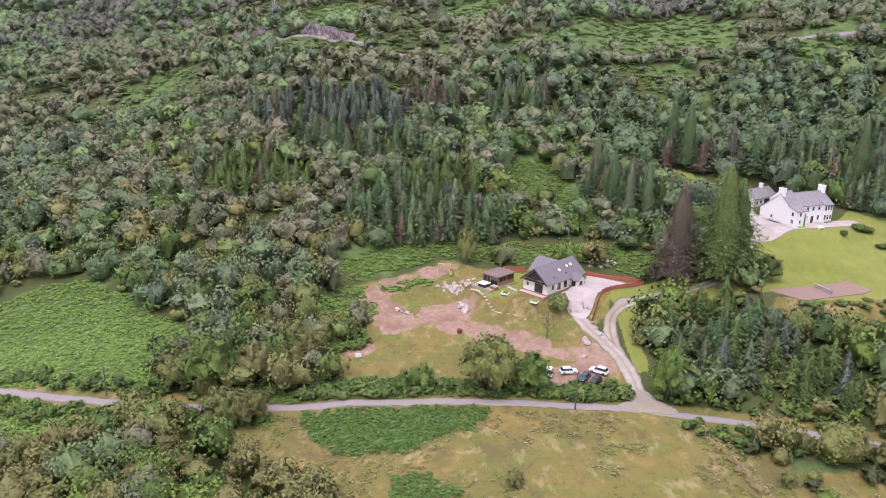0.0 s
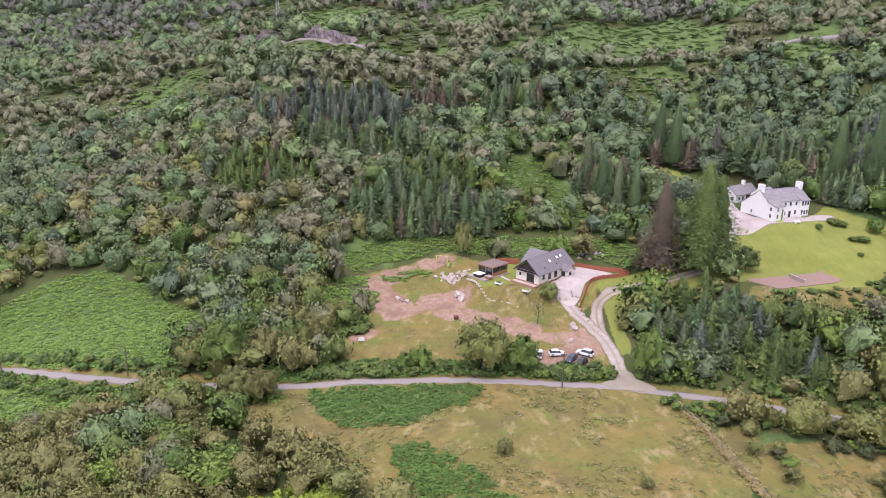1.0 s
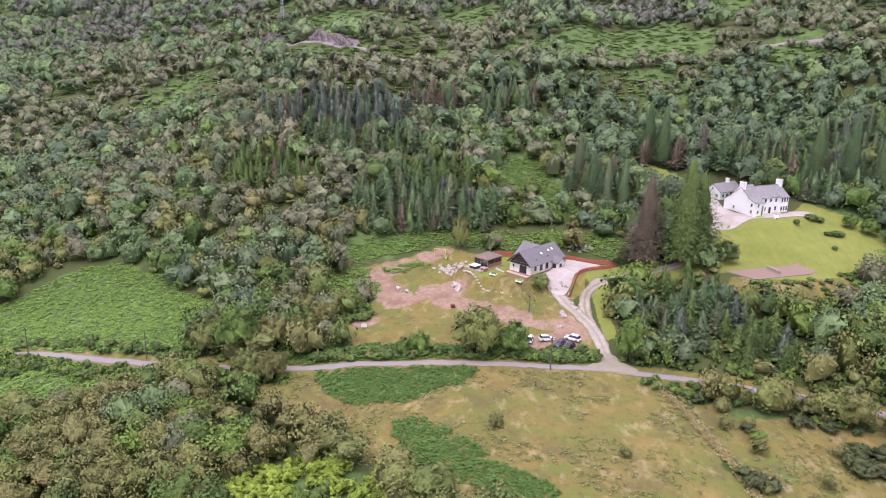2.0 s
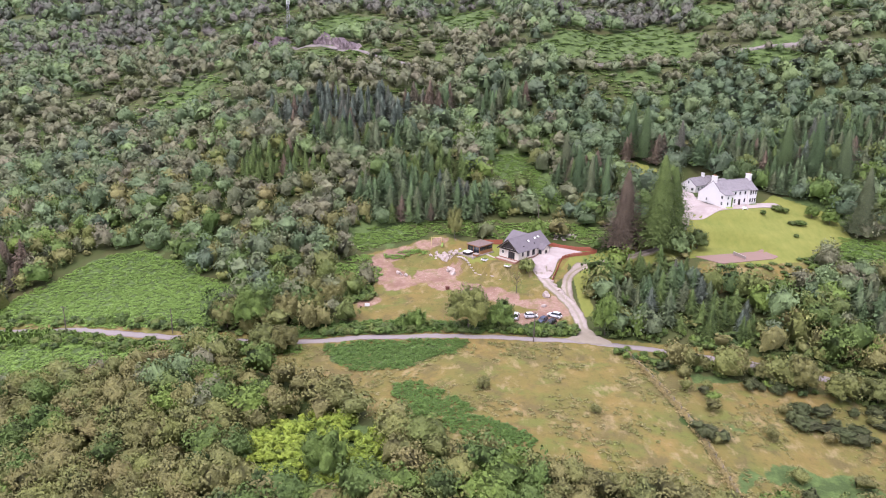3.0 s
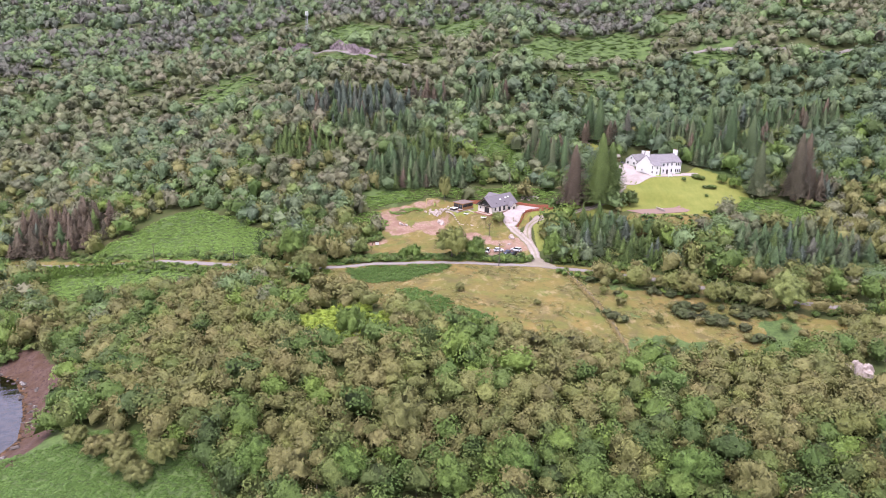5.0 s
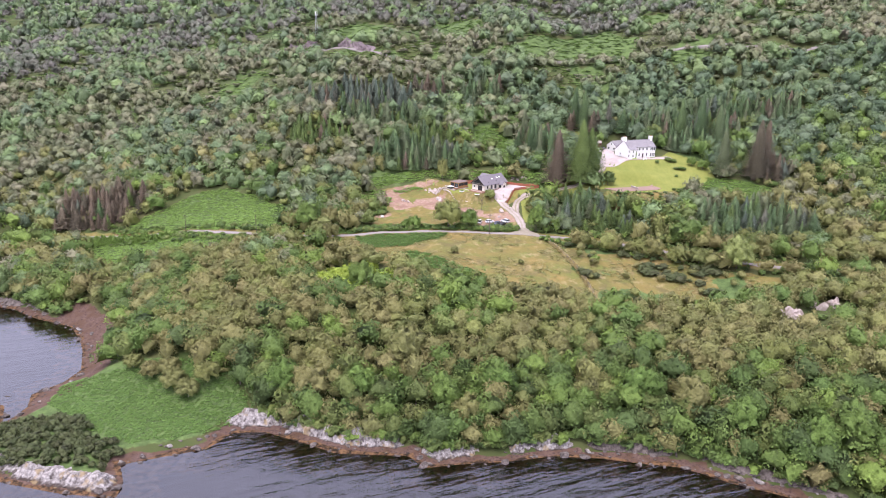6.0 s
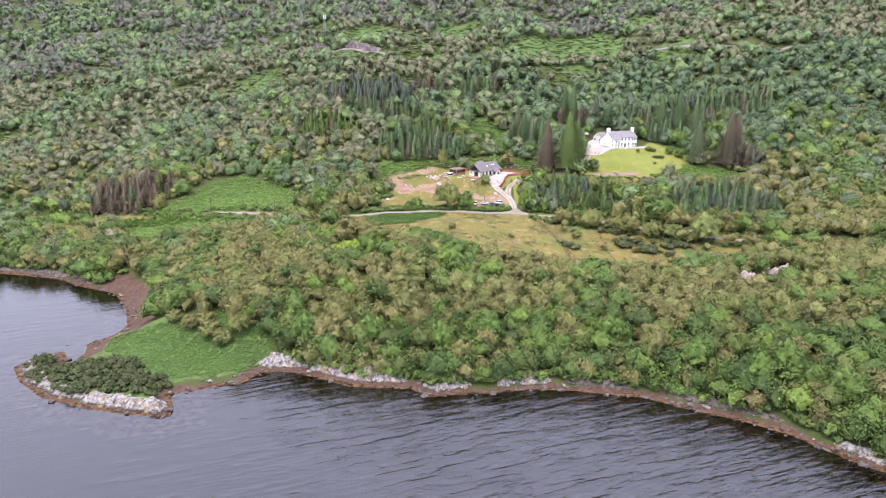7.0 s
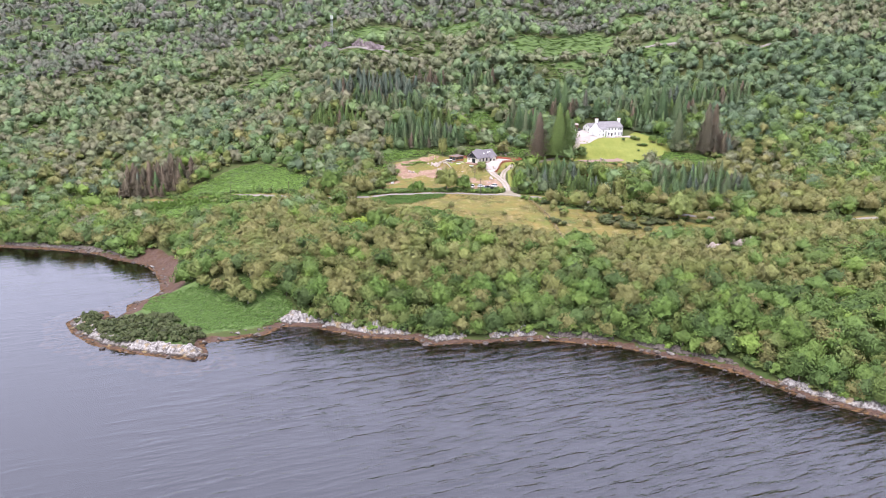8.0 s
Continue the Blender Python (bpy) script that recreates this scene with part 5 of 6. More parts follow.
rocks("rock_in_water", [(92, -13.5, 2.0, 1.3, 1.2, 20), (78, -8, 1.8, 0.9, 0.9, 10), (-111, 30, 2.6, 1.4, 0.7, 30), (-104, 33, 1.6, 1.2, 0.6, 80)], ROCK, "low wet rock standing in the shallows", "rock", "rocks in the water", 40)
pile = [(1.6 + r.gauss(0, 2.0), 178 + r.gauss(0, 1.4), *(lambda s: (s * 1.2, s, s))(r.uniform(0.3, 0.85)), r.uniform(0, 360)) for _ in range(75)]
rocks("stone", pile, STONE, "pinkish-white stone in a heap of cleared rocks", "stone", "heap of stones", 50, 1, 0.8)
line = [(3, 168.9, 1.2), (3.8, 166.8, 1.3), (2.4, 170.8, 0.7), (30, 151, 1.3), (28.9, 145.6, 0.7), (32.7, 164.2, 0.9), (32.9, 160.9, 0.6), (32.6, 158.3, 0.6), (33, 155.9, 0.7), (33.9, 153.5, 0.7), (34.8, 151.3, 0.6), (35.4, 149.2, 0.5),
        (-13, 168, 0.9), (-12, 167, 0.7), (-10.5, 166.4, 0.8), (-26, 159, 1.6), (-24, 158, 1.3), (-28, 160.5, 1.5), (-23.5, 161, 1.2), (-21.5, 163, 0.9), (-22, 157, 1.0), (-26.5, 163, 1.2)]
rocks("boulder", [(x, y, s * 1.2, s, s * 1.1, 40 * k) for k, (x, y, s) in enumerate(line)], STONE, "pale boulder lying on the cleared ground", "boulder", "boulders", 60, 2, 0.8)
rocks("outcrop", [(OUT_X + r.uniform(-4, 4), OUT_Y + r.uniform(-3, 3), r.uniform(1, 2.2), r.uniform(1, 1.8), r.uniform(1.6, 3.2), r.uniform(0, 360)) for OUT_X, OUT_Y in OUTCROPS for _ in range(7)], STONE, "pale quartz outcrop among scrub", "rock", "quartz outcrops", 80, 2, 0.9)
rocks("rubble", [(38.5 + r.uniform(-3, 4), 183.5 + r.uniform(-1.5, 2), *(lambda s: (s, s, s))(r.uniform(0.3, 0.7)), r.uniform(0, 360)) for _ in range(40)], STONE, "broken stone tipped behind the court fence", "stone", "rubble heap", 70, 1, 0.8)


def crag(x0, y0, x1, y1, height, seed):
    """A broken rock face along a line on the hillside, with depth and ledges."""
    rng = np.random.RandomState(seed)
    n, k = 34, 12
    u, w = np.meshgrid(np.linspace(0, 1, n), np.linspace(0, 1, k))
    u, w = u.ravel(), w.ravel()
    x, y = x0 + (x1 - x0) * u, y0 + (y1 - y0) * u
    top = height * (np.sin(np.pi * np.clip(u, 0.02, 0.98)) ** 0.35) * (0.8 + 0.25 * fbm(u * 60, 0 * u, 9, 3))
    back = np.where(w > 0.9, 7.0, 3.0 * w + 1.1 * fbm(u * 70, w * 25, 9, 3))
    length = math.hypot(x1 - x0, y1 - y0)
    x, y = x - (y1 - y0) / length * back, y + (x1 - x0) / length * back
    z = land(x0 + (x1 - x0) * u, y0 + (y1 - y0) * u) - 1.5 + (top + 1.5) * np.minimum(w / 0.9, 1) + 0.9 * rng.normal(size=len(u)) * (w < 0.9)
    i = (np.arange(k - 1)[:, None] * n + np.arange(n - 1)[None]).ravel()
    ob = new("crag", sheet_mesh("crag", np.stack([x, y, z], 1), np.stack([i, i + 1, i + n + 1, i + n], 1), CRAG, False))
    tagged(ob, "bare purplish-grey rock face in the hillside", "crag", "hillside crags")


for seed, (a, b, height) in enumerate(CRAGS):
    crag(*a, *b, height, seed + 1)


# ---- buildings ----
def pane_window(parent, w, h, m, name="window", frame=WHITE, bars=1):
    """A window set on a wall: local x across, z up, -y out of the wall. Frame, pane and sill."""
    top = part(name, box(-w / 2, w / 2, -0.03, 0.12, 0, h), frame, parent)
    bm = bmesh.new()
    n = bars + 1
    for k in range(n):
        a = -w / 2 + 0.07 + k * (w - 0.07) / n
        add_box(bm, a, a + (w - 0.07) / n - 0.07, -0.05, 0.0, 0.07, h - 0.07)
    part("pane", bm, GLASS, top)
    part("sill", box(-w / 2 - 0.06, w / 2 + 0.06, -0.12, 0.05, -0.08, -0.003), frame, top)
    top.matrix_local = m
    return top


def gable_roof(half, ridge, eave, y0, y1, over=0.4, thick=0.16):
    """Both slopes of a roof over a ridge along y, with a thickness, as one mesh."""
    k = (ridge - eave) / half
    e = half + over
    bm = bmesh.new()
    pts = [(-e, eave - k * over), (0, ridge), (e, eave - k * over), (e, eave - k * over + thick), (0, ridge + thick), (-e, eave - k * over + thick)]
    a = [bm.verts.new((p[0], y0, p[1])) for p in pts]
    b = [bm.verts.new((p[0], y1, p[1])) for p in pts]
    for q in ((0, 1, 4, 5), (1, 2, 3, 4)):
        bm.faces.new([a[k] for k in q])
        bm.faces.new([b[k] for k in reversed(q)])
    for k in range(6):
        j = (k + 1) % 6
        bm.faces.new((a[k], a[j], b[j], b[k]))
    return bm


def courses(parent, name, half, ridge, eave, y0, y1, over, thick, rows, material):
    """Rows of slates as thin steps up both slopes."""
    k = (ridge - eave) / half
    slope = math.atan(k)
    run = (half + over) / math.cos(slope)
    for side in (-1, 1):
        for i in range(rows):
            s0, s1 = run * i / rows, run * (i + 1.15) / rows
            bm = bmesh.new()
            add_box(bm, -s1, -s0, y0, y1, 0.0, 0.03)
            m = Matrix.Translation((0, 0, ridge + thick)) @ Matrix.Rotation(-slope, 4, "Y")
            bmesh.ops.transform(bm, matrix=m, verts=bm.verts[:])
            for v in bm.verts:
                v.co.x *= -side
                v.co.z += 0.012 * (i % 2)
            part(name, bm, material, parent)


def make_bungalow():
    h = thing("bungalow", pose(25.3, 174.1, 33.2, 0, 0, -43.3), "cream rendered bungalow with grey tiled roofs and a balcony gable", "house")
    out = [(-3.7, -0.6), (3.7, -0.6), (3.7, 3.2), (0, 6.2), (-3.7, 3.2)]
    wall = part("wall", prism(out, -7.2, 7.5), CREAM, h)
    part("plinth", box(-3.78, 3.78, -7.3, 7.58, -0.6, 0.35), BRICK, h, "red sandstone base course")
    roof = part("roof", gable_roof(3.7, 6.2, 3.2, -8.0, 7.9, 0.55), TILE, h)
    courses(roof, "tile_course", 3.7, 6.2, 3.2, -8.0, 7.9, 0.55, 0.16, 9, TILE)
    part("ridge_tile", prism([(-0.2, 6.28), (0, 6.48), (0.2, 6.28)], -8.02, 7.92), TILE, roof)
    # rear cross wing towards the garden room
    wing = prism([(-1.0, -0.6), (6.4, -0.6), (6.4, 3.2), (2.7, 5.95), (-1.0, 3.2)], -6.6, -0.2, "x")
    part("wing_wall", wing, CREAM, h)
    bm = gable_roof(3.7, 5.95, 3.2, 0, 6.9, 0.45)
    bmesh.ops.transform(bm, matrix=Matrix.Translation((0, 2.7, 0)) @ Matrix.Rotation(radians(90), 4, "Z"), verts=bm.verts[:])
    part("wing_roof", bm, TILE, h)
    # front gable: dark boarding, recessed balcony, glazing
    gable = part("gable_boarding", prism([(-3.1, 3.35), (3.1, 3.35), (0, 5.9)], -7.28, -7.2), DARK_WOOD, h, "black-stained timber gable")
    part("balcony_glazing", prism([(-2.0, 3.4), (2.0, 3.4), (1.3, 4.35), (0, 5.35), (-1.3, 4.35)], -7.33, -7.29), GLASS, gable)
    balcony = part("balcony", box(-3.0, 3.0, -8.1, -7.2, 3.0, 3.2), DARK_WOOD, h, "dark timber balcony")
    part("rail", box(-3.0, 3.0, -8.1, -8.02, 4.0, 4.1), DARK_WOOD, balcony)
    for k in range(13):
        part("baluster", box(-2.98 + k * 0.49, -2.92 + k * 0.49, -8.08, -8.04, 3.2, 4.0), DARK_WOOD, balcony)
    for sx in (-1, 1):
        bm = box(0, 5.2, -8.12, -8.0, -0.3, 0.0)
        bmesh.ops.transform(bm, matrix=Matrix.Translation((0, 0, 6.3)) @ Matrix.Rotation(radians(39), 4, "Y"), verts=bm.verts[:])
        for v in bm.verts:
            v.co.x *= sx
        part("bargeboard", bm, DARK_WOOD, h)
    pane_window(h, 0.7, 1.0, pose(-2.3, -7.2, 1.4), bars=0)
    pane_window(h, 2.4, 2.05, pose(1.0, -7.2, 0.5), "french_window", DARK_WOOD, 2)
    # long side towards the court
    for y, w, z, hh in ((-5.2, 0.9, 1.4, 1.1), (-2.6, 1.3, 0.9, 1.75), (0.0, 1.3, 0.9, 1.75), (6.2, 1.0, 1.3, 1.2)):
        pane_window(h, w, hh, pose(3.7, y, z, 0, 0, 90), frame=DARK_WOOD)
    porch = part("porch", prism([(-1.5, -0.6), (1.5, -0.6), (1.5, 2.6), (0, 3.7), (-1.5, 2.6)], 3.7, 5.9, "x"), CREAM, h)
    porch.location.y = 3.4
    bm = gable_roof(1.5, 3.75, 2.6, -6.3, -1.6, 0.35)
    bmesh.ops.transform(bm, matrix=Matrix.Rotation(radians(90), 4, "Z"), verts=bm.verts[:])
    part("porch_roof", bm, TILE, porch)
    part("porch_base", box(3.72, 5.98, -1.58, 1.58, -0.6, 0.8), BRICK, porch, "red sandstone porch base")
    pane_window(porch, 1.2, 1.2, pose(4.8, -1.5, 0.95), frame=DARK_WOOD)
    part("door", box(5.88, 5.96, -0.5, 0.5, 0.0, 2.05), DARK_WOOD, porch)
    # roof windows
    pitch = math.degrees(math.atan(3.0 / 3.7))
    for y, x in ((-0.6, 1.9), (2.9, 1.6), (4.6, 1.5), (-4.0, 3.0), (1.2, 2.9)):
        z = 6.2 - 3.0 * x / 3.7 + 0.2
        small = x > 2.5
        w = 0.35 if small else 0.8
        top = part("roof_window", box(-w / 2, w / 2, -w * 0.6, w * 0.6, 0, 0.12), DARK_WOOD, h)
        # large panes are painted white in place of reflected sky; small ones are glass
        part("pane", box(-w / 2 + 0.06, w / 2 - 0.06, -w * 0.6 + 0.06, w * 0.6 - 0.06, 0.11, 0.14), WHITE if not small else GLASS, top, "roof window pane coloured white for the sky's reflection" if not small else "")
        top.matrix_local = pose(x, y, z, 0, pitch, 0)
    # terrace in front
    t = part("terrace", box(-3.9, 3.9, -9.1, -7.2, -0.9, 0.05), PAVING, h)
    for x0, x1, y0, y1 in ((-3.9, 3.9, -9.2, -9.0), (3.7, 4.0, -9.0, -7.4)):
        part("terrace_wall", box(x0, x1, y0, y1, -0.9, 0.2), BRICK, t)
    return h


def make_garden_room():
    g = thing("garden_room", pose(11.9, 175.6, 33.35, 0, 0, -43), "cedar and glass garden room with a brown flat hipped roof", "summerhouse")
    part("floor_deck", box(-3.4, 2.8, -6.4, 3.3, -0.6, 0.06), DECK, g)
    for x in (-2.5, -0.1, 2.3):
        for y in (-3.0, 0.0, 3.0):
            if x in (-2.5, 2.3) or y != 0.0:
                part("post", box(x - 0.09, x + 0.09, y - 0.09, y + 0.09, 0.06, 2.5), WARM_WOOD, g)
    part("side_wall", box(2.32, 2.4, -2.9, 2.9, 0.06, 1.1), WARM_WOOD, g)
    part("back_wall", box(-2.4, 2.2, 2.95, 3.05, 0.06, 2.45), WARM_WOOD, g)
    for k in range(4):
        part("glass_panel", box(-2.36 + k * 1.16, -1.3 + k * 1.16, -3.04, -3.0, 0.1, 2.3), GLASS, g)
    for k in range(3):
        part("side_glass", box(2.34, 2.38, -2.8 + k * 1.95, -1.0 + k * 1.95, 1.12, 2.3), GLASS, g)
    part("fascia", box(-2.8, 2.6, -3.4, 3.4, 2.45, 2.72), WARM_WOOD, g)
    bm = box(-2.85, 2.65, -3.45, 3.45, 2.72, 3.25)
    for v in bm.verts:
        if v.co.z > 3:
            v.co.x, v.co.y = -0.1 + (v.co.x + 0.1) * 0.25, v.co.y * 0.4
    part("roof", bm, BROWN_FELT, g, "brown-grey felted low hipped roof")
    return g


def make_hot_tub():
    t = thing("hot_tub", pose(8.1, 172.2, 33.42, 0, 0, -43), "square hot tub with a white padded cover on the deck", "hot tub")
    part("tub", box(-1.1, 1.1, -1.1, 1.1, 0, 0.8, 0.08), DARK_WOOD, t)
    part("cover", box(-1.2, 1.2, -1.2, 1.2, 0.8, 0.98, 0.06), WHITE, t)
    b = thing("garden_table", pose(10.6, 170.6, 33.42, 0, 0, -43), "low wicker garden table on the deck", "table")
    part("tabletop", box(-0.9, 0.9, -0.8, 0.8, 0.62, 0.7, 0.02), DECK, b)
    part("base", box(-0.75, 0.75, -0.65, 0.65, 0, 0.62, 0.03), WARM_WOOD, b)


def make_fence(name, line, height, label, board=RED_WOOD, step_=1.9):
    f = thing(name, pose(0, 0, 0), label, "fence")
    p = resample(line, step_)
    z = land(p[:, 0], p[:, 1])
    for (x, y), g in zip(p, z):
        part("post", box(x - 0.07, x + 0.07, y - 0.07, y + 0.07, g - 0.2, g + height + 0.1), board, f)
    for k in range(len(p) - 1):
        a, b = p[k], p[k + 1]
        bm = bmesh.new()
        yaw = math.atan2(b[1] - a[1], b[0] - a[0])
        nx, ny = -math.sin(yaw) * 0.03, math.cos(yaw) * 0.03
        for s, t in ((0.05, 0.32), (0.37, 0.64), (0.69, 0.97)):
            lo, hi = height * s, height * t
            vs = [bm.verts.new((q[0] + sgn * nx, q[1] + sgn * ny, g + e)) for q, g in ((a, z[k]), (b, z[k + 1])) for sgn in (-1, 1) for e in (lo, hi)]
            for q in ((0, 1, 5, 4), (2, 3, 7, 6), (1, 3, 7, 5), (0, 2, 6, 4), (0, 1, 3, 2), (4, 5, 7, 6)):
                bm.faces.new([vs[i] for i in q])
        part("panel", bm, board, f)
    return f


def make_car(x, y, yaw, paint_, label, tall=1.45, long=4.4, group="parked cars"):
    c = thing("car", pose(x, y, ground_z(x, y) + 0.12, 0, 0, yaw), label, "car", group)
    c.scale = (0.85, 0.85, 0.85)
    L, H = long / 2, tall
    low = [(-L, 0.32), (-L, 0.75), (-L + 0.12, 0.92), (L - 1.1, 0.92), (L - 0.15, 0.74), (L, 0.6), (L, 0.32), (L - 0.25, 0.22), (-L + 0.2, 0.22)]
    bm = prism(low, -0.88, 0.88)
    for v in bm.verts:
        if v.co.z > 0.7:
            v.co.y *= 0.93
    body = part("body", bm, paint_, c)
    cab = [(-L + 0.18, 0.92), (-L + 0.55, H - 0.05), (-L + 1.2, H), (0.15, H), (0.6, H - 0.1), (L - 1.15, 0.92)]
    bm = prism(cab, -0.8, 0.8)
    for v in bm.verts:
        if v.co.z > 1.0:
            v.co.y *= 0.8
    part("cabin_glass", bm, GLASS, c)
    bm = prism([(-L + 0.62, H - 0.03), (-L + 1.2, H + 0.03), (0.15, H + 0.03), (0.5, H - 0.06)], -0.66, 0.66)
    part("roof_panel", bm, paint_, c)
    for sy in (-1, 1):
        part("headlight", box(L - 0.25, L - 0.02, sy * 0.62 - 0.16, sy * 0.62 + 0.16, 0.58, 0.7), WHITE, c)
        part("tail_light", box(-L - 0.01, -L + 0.08, sy * 0.66 - 0.14, sy * 0.66 + 0.14, 0.65, 0.85), RED_WOOD, c)
        for sx in (-1, 1):
            w = part("wheel", rod((sx * (L - 0.82), sy * 0.74, 0.31), (sx * (L - 0.82), sy * 0.93, 0.31), 0.32, sides=14), RUBBER, c)
            part("rim", rod((sx * (L - 0.82), sy * 0.92, 0.31), (sx * (L - 0.82), sy * 0.95, 0.31), 0.2, sides=10), STEEL, w)
    return c


def make_white_house():
    h = thing("white_house", pose(90.2, 193.7, 45.3, 0, 0, 24), "large white harled farmhouse with slate roof and end chimneys", "house")
    h.scale = (0.84, 1, 1)
    wall = prism([(0, -0.8), (7.6, -0.8), (7.6, 5.2), (3.8, 7.9), (0, 5.2)], 0, 18.2, "x")
    part("wall", wall, HARL, h)
    bm = gable_roof(3.8, 7.9, 5.2, -18.4, 0.2, 0.3)
    turn = Matrix.Translation((0, 3.8, 0)) @ Matrix.Rotation(radians(90), 4, "Z")
    bmesh.ops.transform(bm, matrix=turn, verts=bm.verts[:])
    roof = part("roof", bm, SLATE, h)
    slope = math.atan((7.9 - 5.2) / 3.8)
    run = 4.1 / math.cos(slope)
    for i in range(10):
        bm = box(-run * (i + 1.12) / 10, -run * i / 10, -18.38, 0.18, 0.0, 0.03)
        bmesh.ops.transform(bm, matrix=turn @ Matrix.Translation((0, 0, 8.06 + 0.01 * (i % 2))) @ Matrix.Rotation(-slope, 4, "Y"), verts=bm.verts[:])
        part("slate_course", bm, SLATE, roof)
    part("ridge", box(-0.2, 18.4, 3.65, 3.95, 8.0, 8.14), SLATE, roof)
    for x0, x1 in ((-0.15, 1.0), (17.2, 18.35)):
        ch = part("chimney", box(x0, x1, 2.9, 4.7, 6.6, 9.5), HARL, h)
        part("cope", box(x0 - 0.1, x1 + 0.1, 2.8, 4.8, 9.5, 9.65), HARL, ch)
        for q in (3.3, 3.8, 4.3):
            part("chimney_pot", rod(((x0 + x1) / 2, q, 9.65), ((x0 + x1) / 2, q, 10.1), 0.14, 0.11), WARM_WOOD, ch)
    # long rear slope over the back rooms
    part("rear_wing", prism([(7.6, -0.8), (10.2, -0.8), (10.2, 3.2), (7.6, 5.0)], 0, 6.0, "x"), HARL, h)
    part("rear_roof", prism([(7.4, 5.2), (10.5, 3.1), (10.5, 3.25), (7.4, 5.4)], -0.2, 6.2, "x"), SLATE, h)
    part("rear_gable", prism([(7.0, -0.8), (13.0, -0.8), (13.0, 4.8), (10.0, 7.0), (7.0, 4.8)], 7.2, 12.6, "x"), HARL, h)
    bm = gable_roof(3.0, 7.0, 4.8, -12.7, -7.1, 0.25)
    bmesh.ops.transform(bm, matrix=Matrix.Translation((0, 10, 0)) @ Matrix.Rotation(radians(90), 4, "Z"), verts=bm.verts[:])
    part("rear_gable_roof", bm, SLATE, h)
    # front left projection with lean-to slates
    part("front_wing", prism([(-2.6, -0.8), (0.2, -0.8), (0.2, 5.3), (-2.6, 4.4)], -0.4, 4.2, "x"), HARL, h)
    part("front_wing_roof", prism([(-2.85, 4.36), (0.4, 5.45), (0.4, 5.6), (-2.85, 4.5)], -0.6, 4.4, "x"), SLATE, h)
    # two-storey bay at the right
    part("bay", box(13.9, 17.7, -0.8, 0.3, -0.8, 5.1), HARL, h)
    part("bay_roof", prism([(-1.05, 4.95), (0.9, 6.0), (0.9, 6.15), (-1.05, 5.1)], 13.6, 18.0, "x"), SLATE, h)
    for z in (0.9, 3.5):
        for x in (14.6, 15.8, 17.0):
            pane_window(h, 0.85, 1.45, pose(x, -0.8, z), frame=WHITE)
    for z in (0.9, 3.6):
        for x in (5.4, 7.6, 10.0, 12.6):
            if not (z < 1 and x == 10.0):
                pane_window(h, 0.95, 1.4 if z < 1 else 1.2, pose(x, 0, z))
    for z in (1.0, 3.0):
        pane_window(h, 0.8, 1.15, pose(1.2, -2.6, z))
        pane_window(h, 0.8, 1.15, pose(-0.4, -1.3, z, 0, 0, -90))
    pane_window(h, 0.6, 0.8, pose(3.2, -2.6, 3.0))
    pane_window(h, 0.7, 1.0, pose(0, 6.0, 1.0, 0, 0, -90))
    porch = part("door", box(9.5, 10.5, -0.1, 0.05, 0, 2.1), DARK_WOOD, h, "dark red panelled front door")
    part("step", box(9.2, 10.8, -1.0, 0, -0.6, 0.02), PAVING, porch)
    part("climbing_plant", (lambda b: b)(box(2.9, 3.5, -2.78, -2.6, 0, 3.4, 0.06)), OAK, h, "green creeper on the wall")
    bed = part("flower_bed", box(3.6, 13.6, -1.3, -0.05, -0.5, 0.25, 0.1), OAK, h, "green and yellow planted border")
    part("yellow_flowers", box(0.4, 3.4, -3.6, -2.65, -0.5, 0.55, 0.2), BRIGHT, bed)
    part("border_shrubs", box(14.2, 17.6, -1.7, -0.85, -0.5, 0.45, 0.2), OAK, bed)
    return h


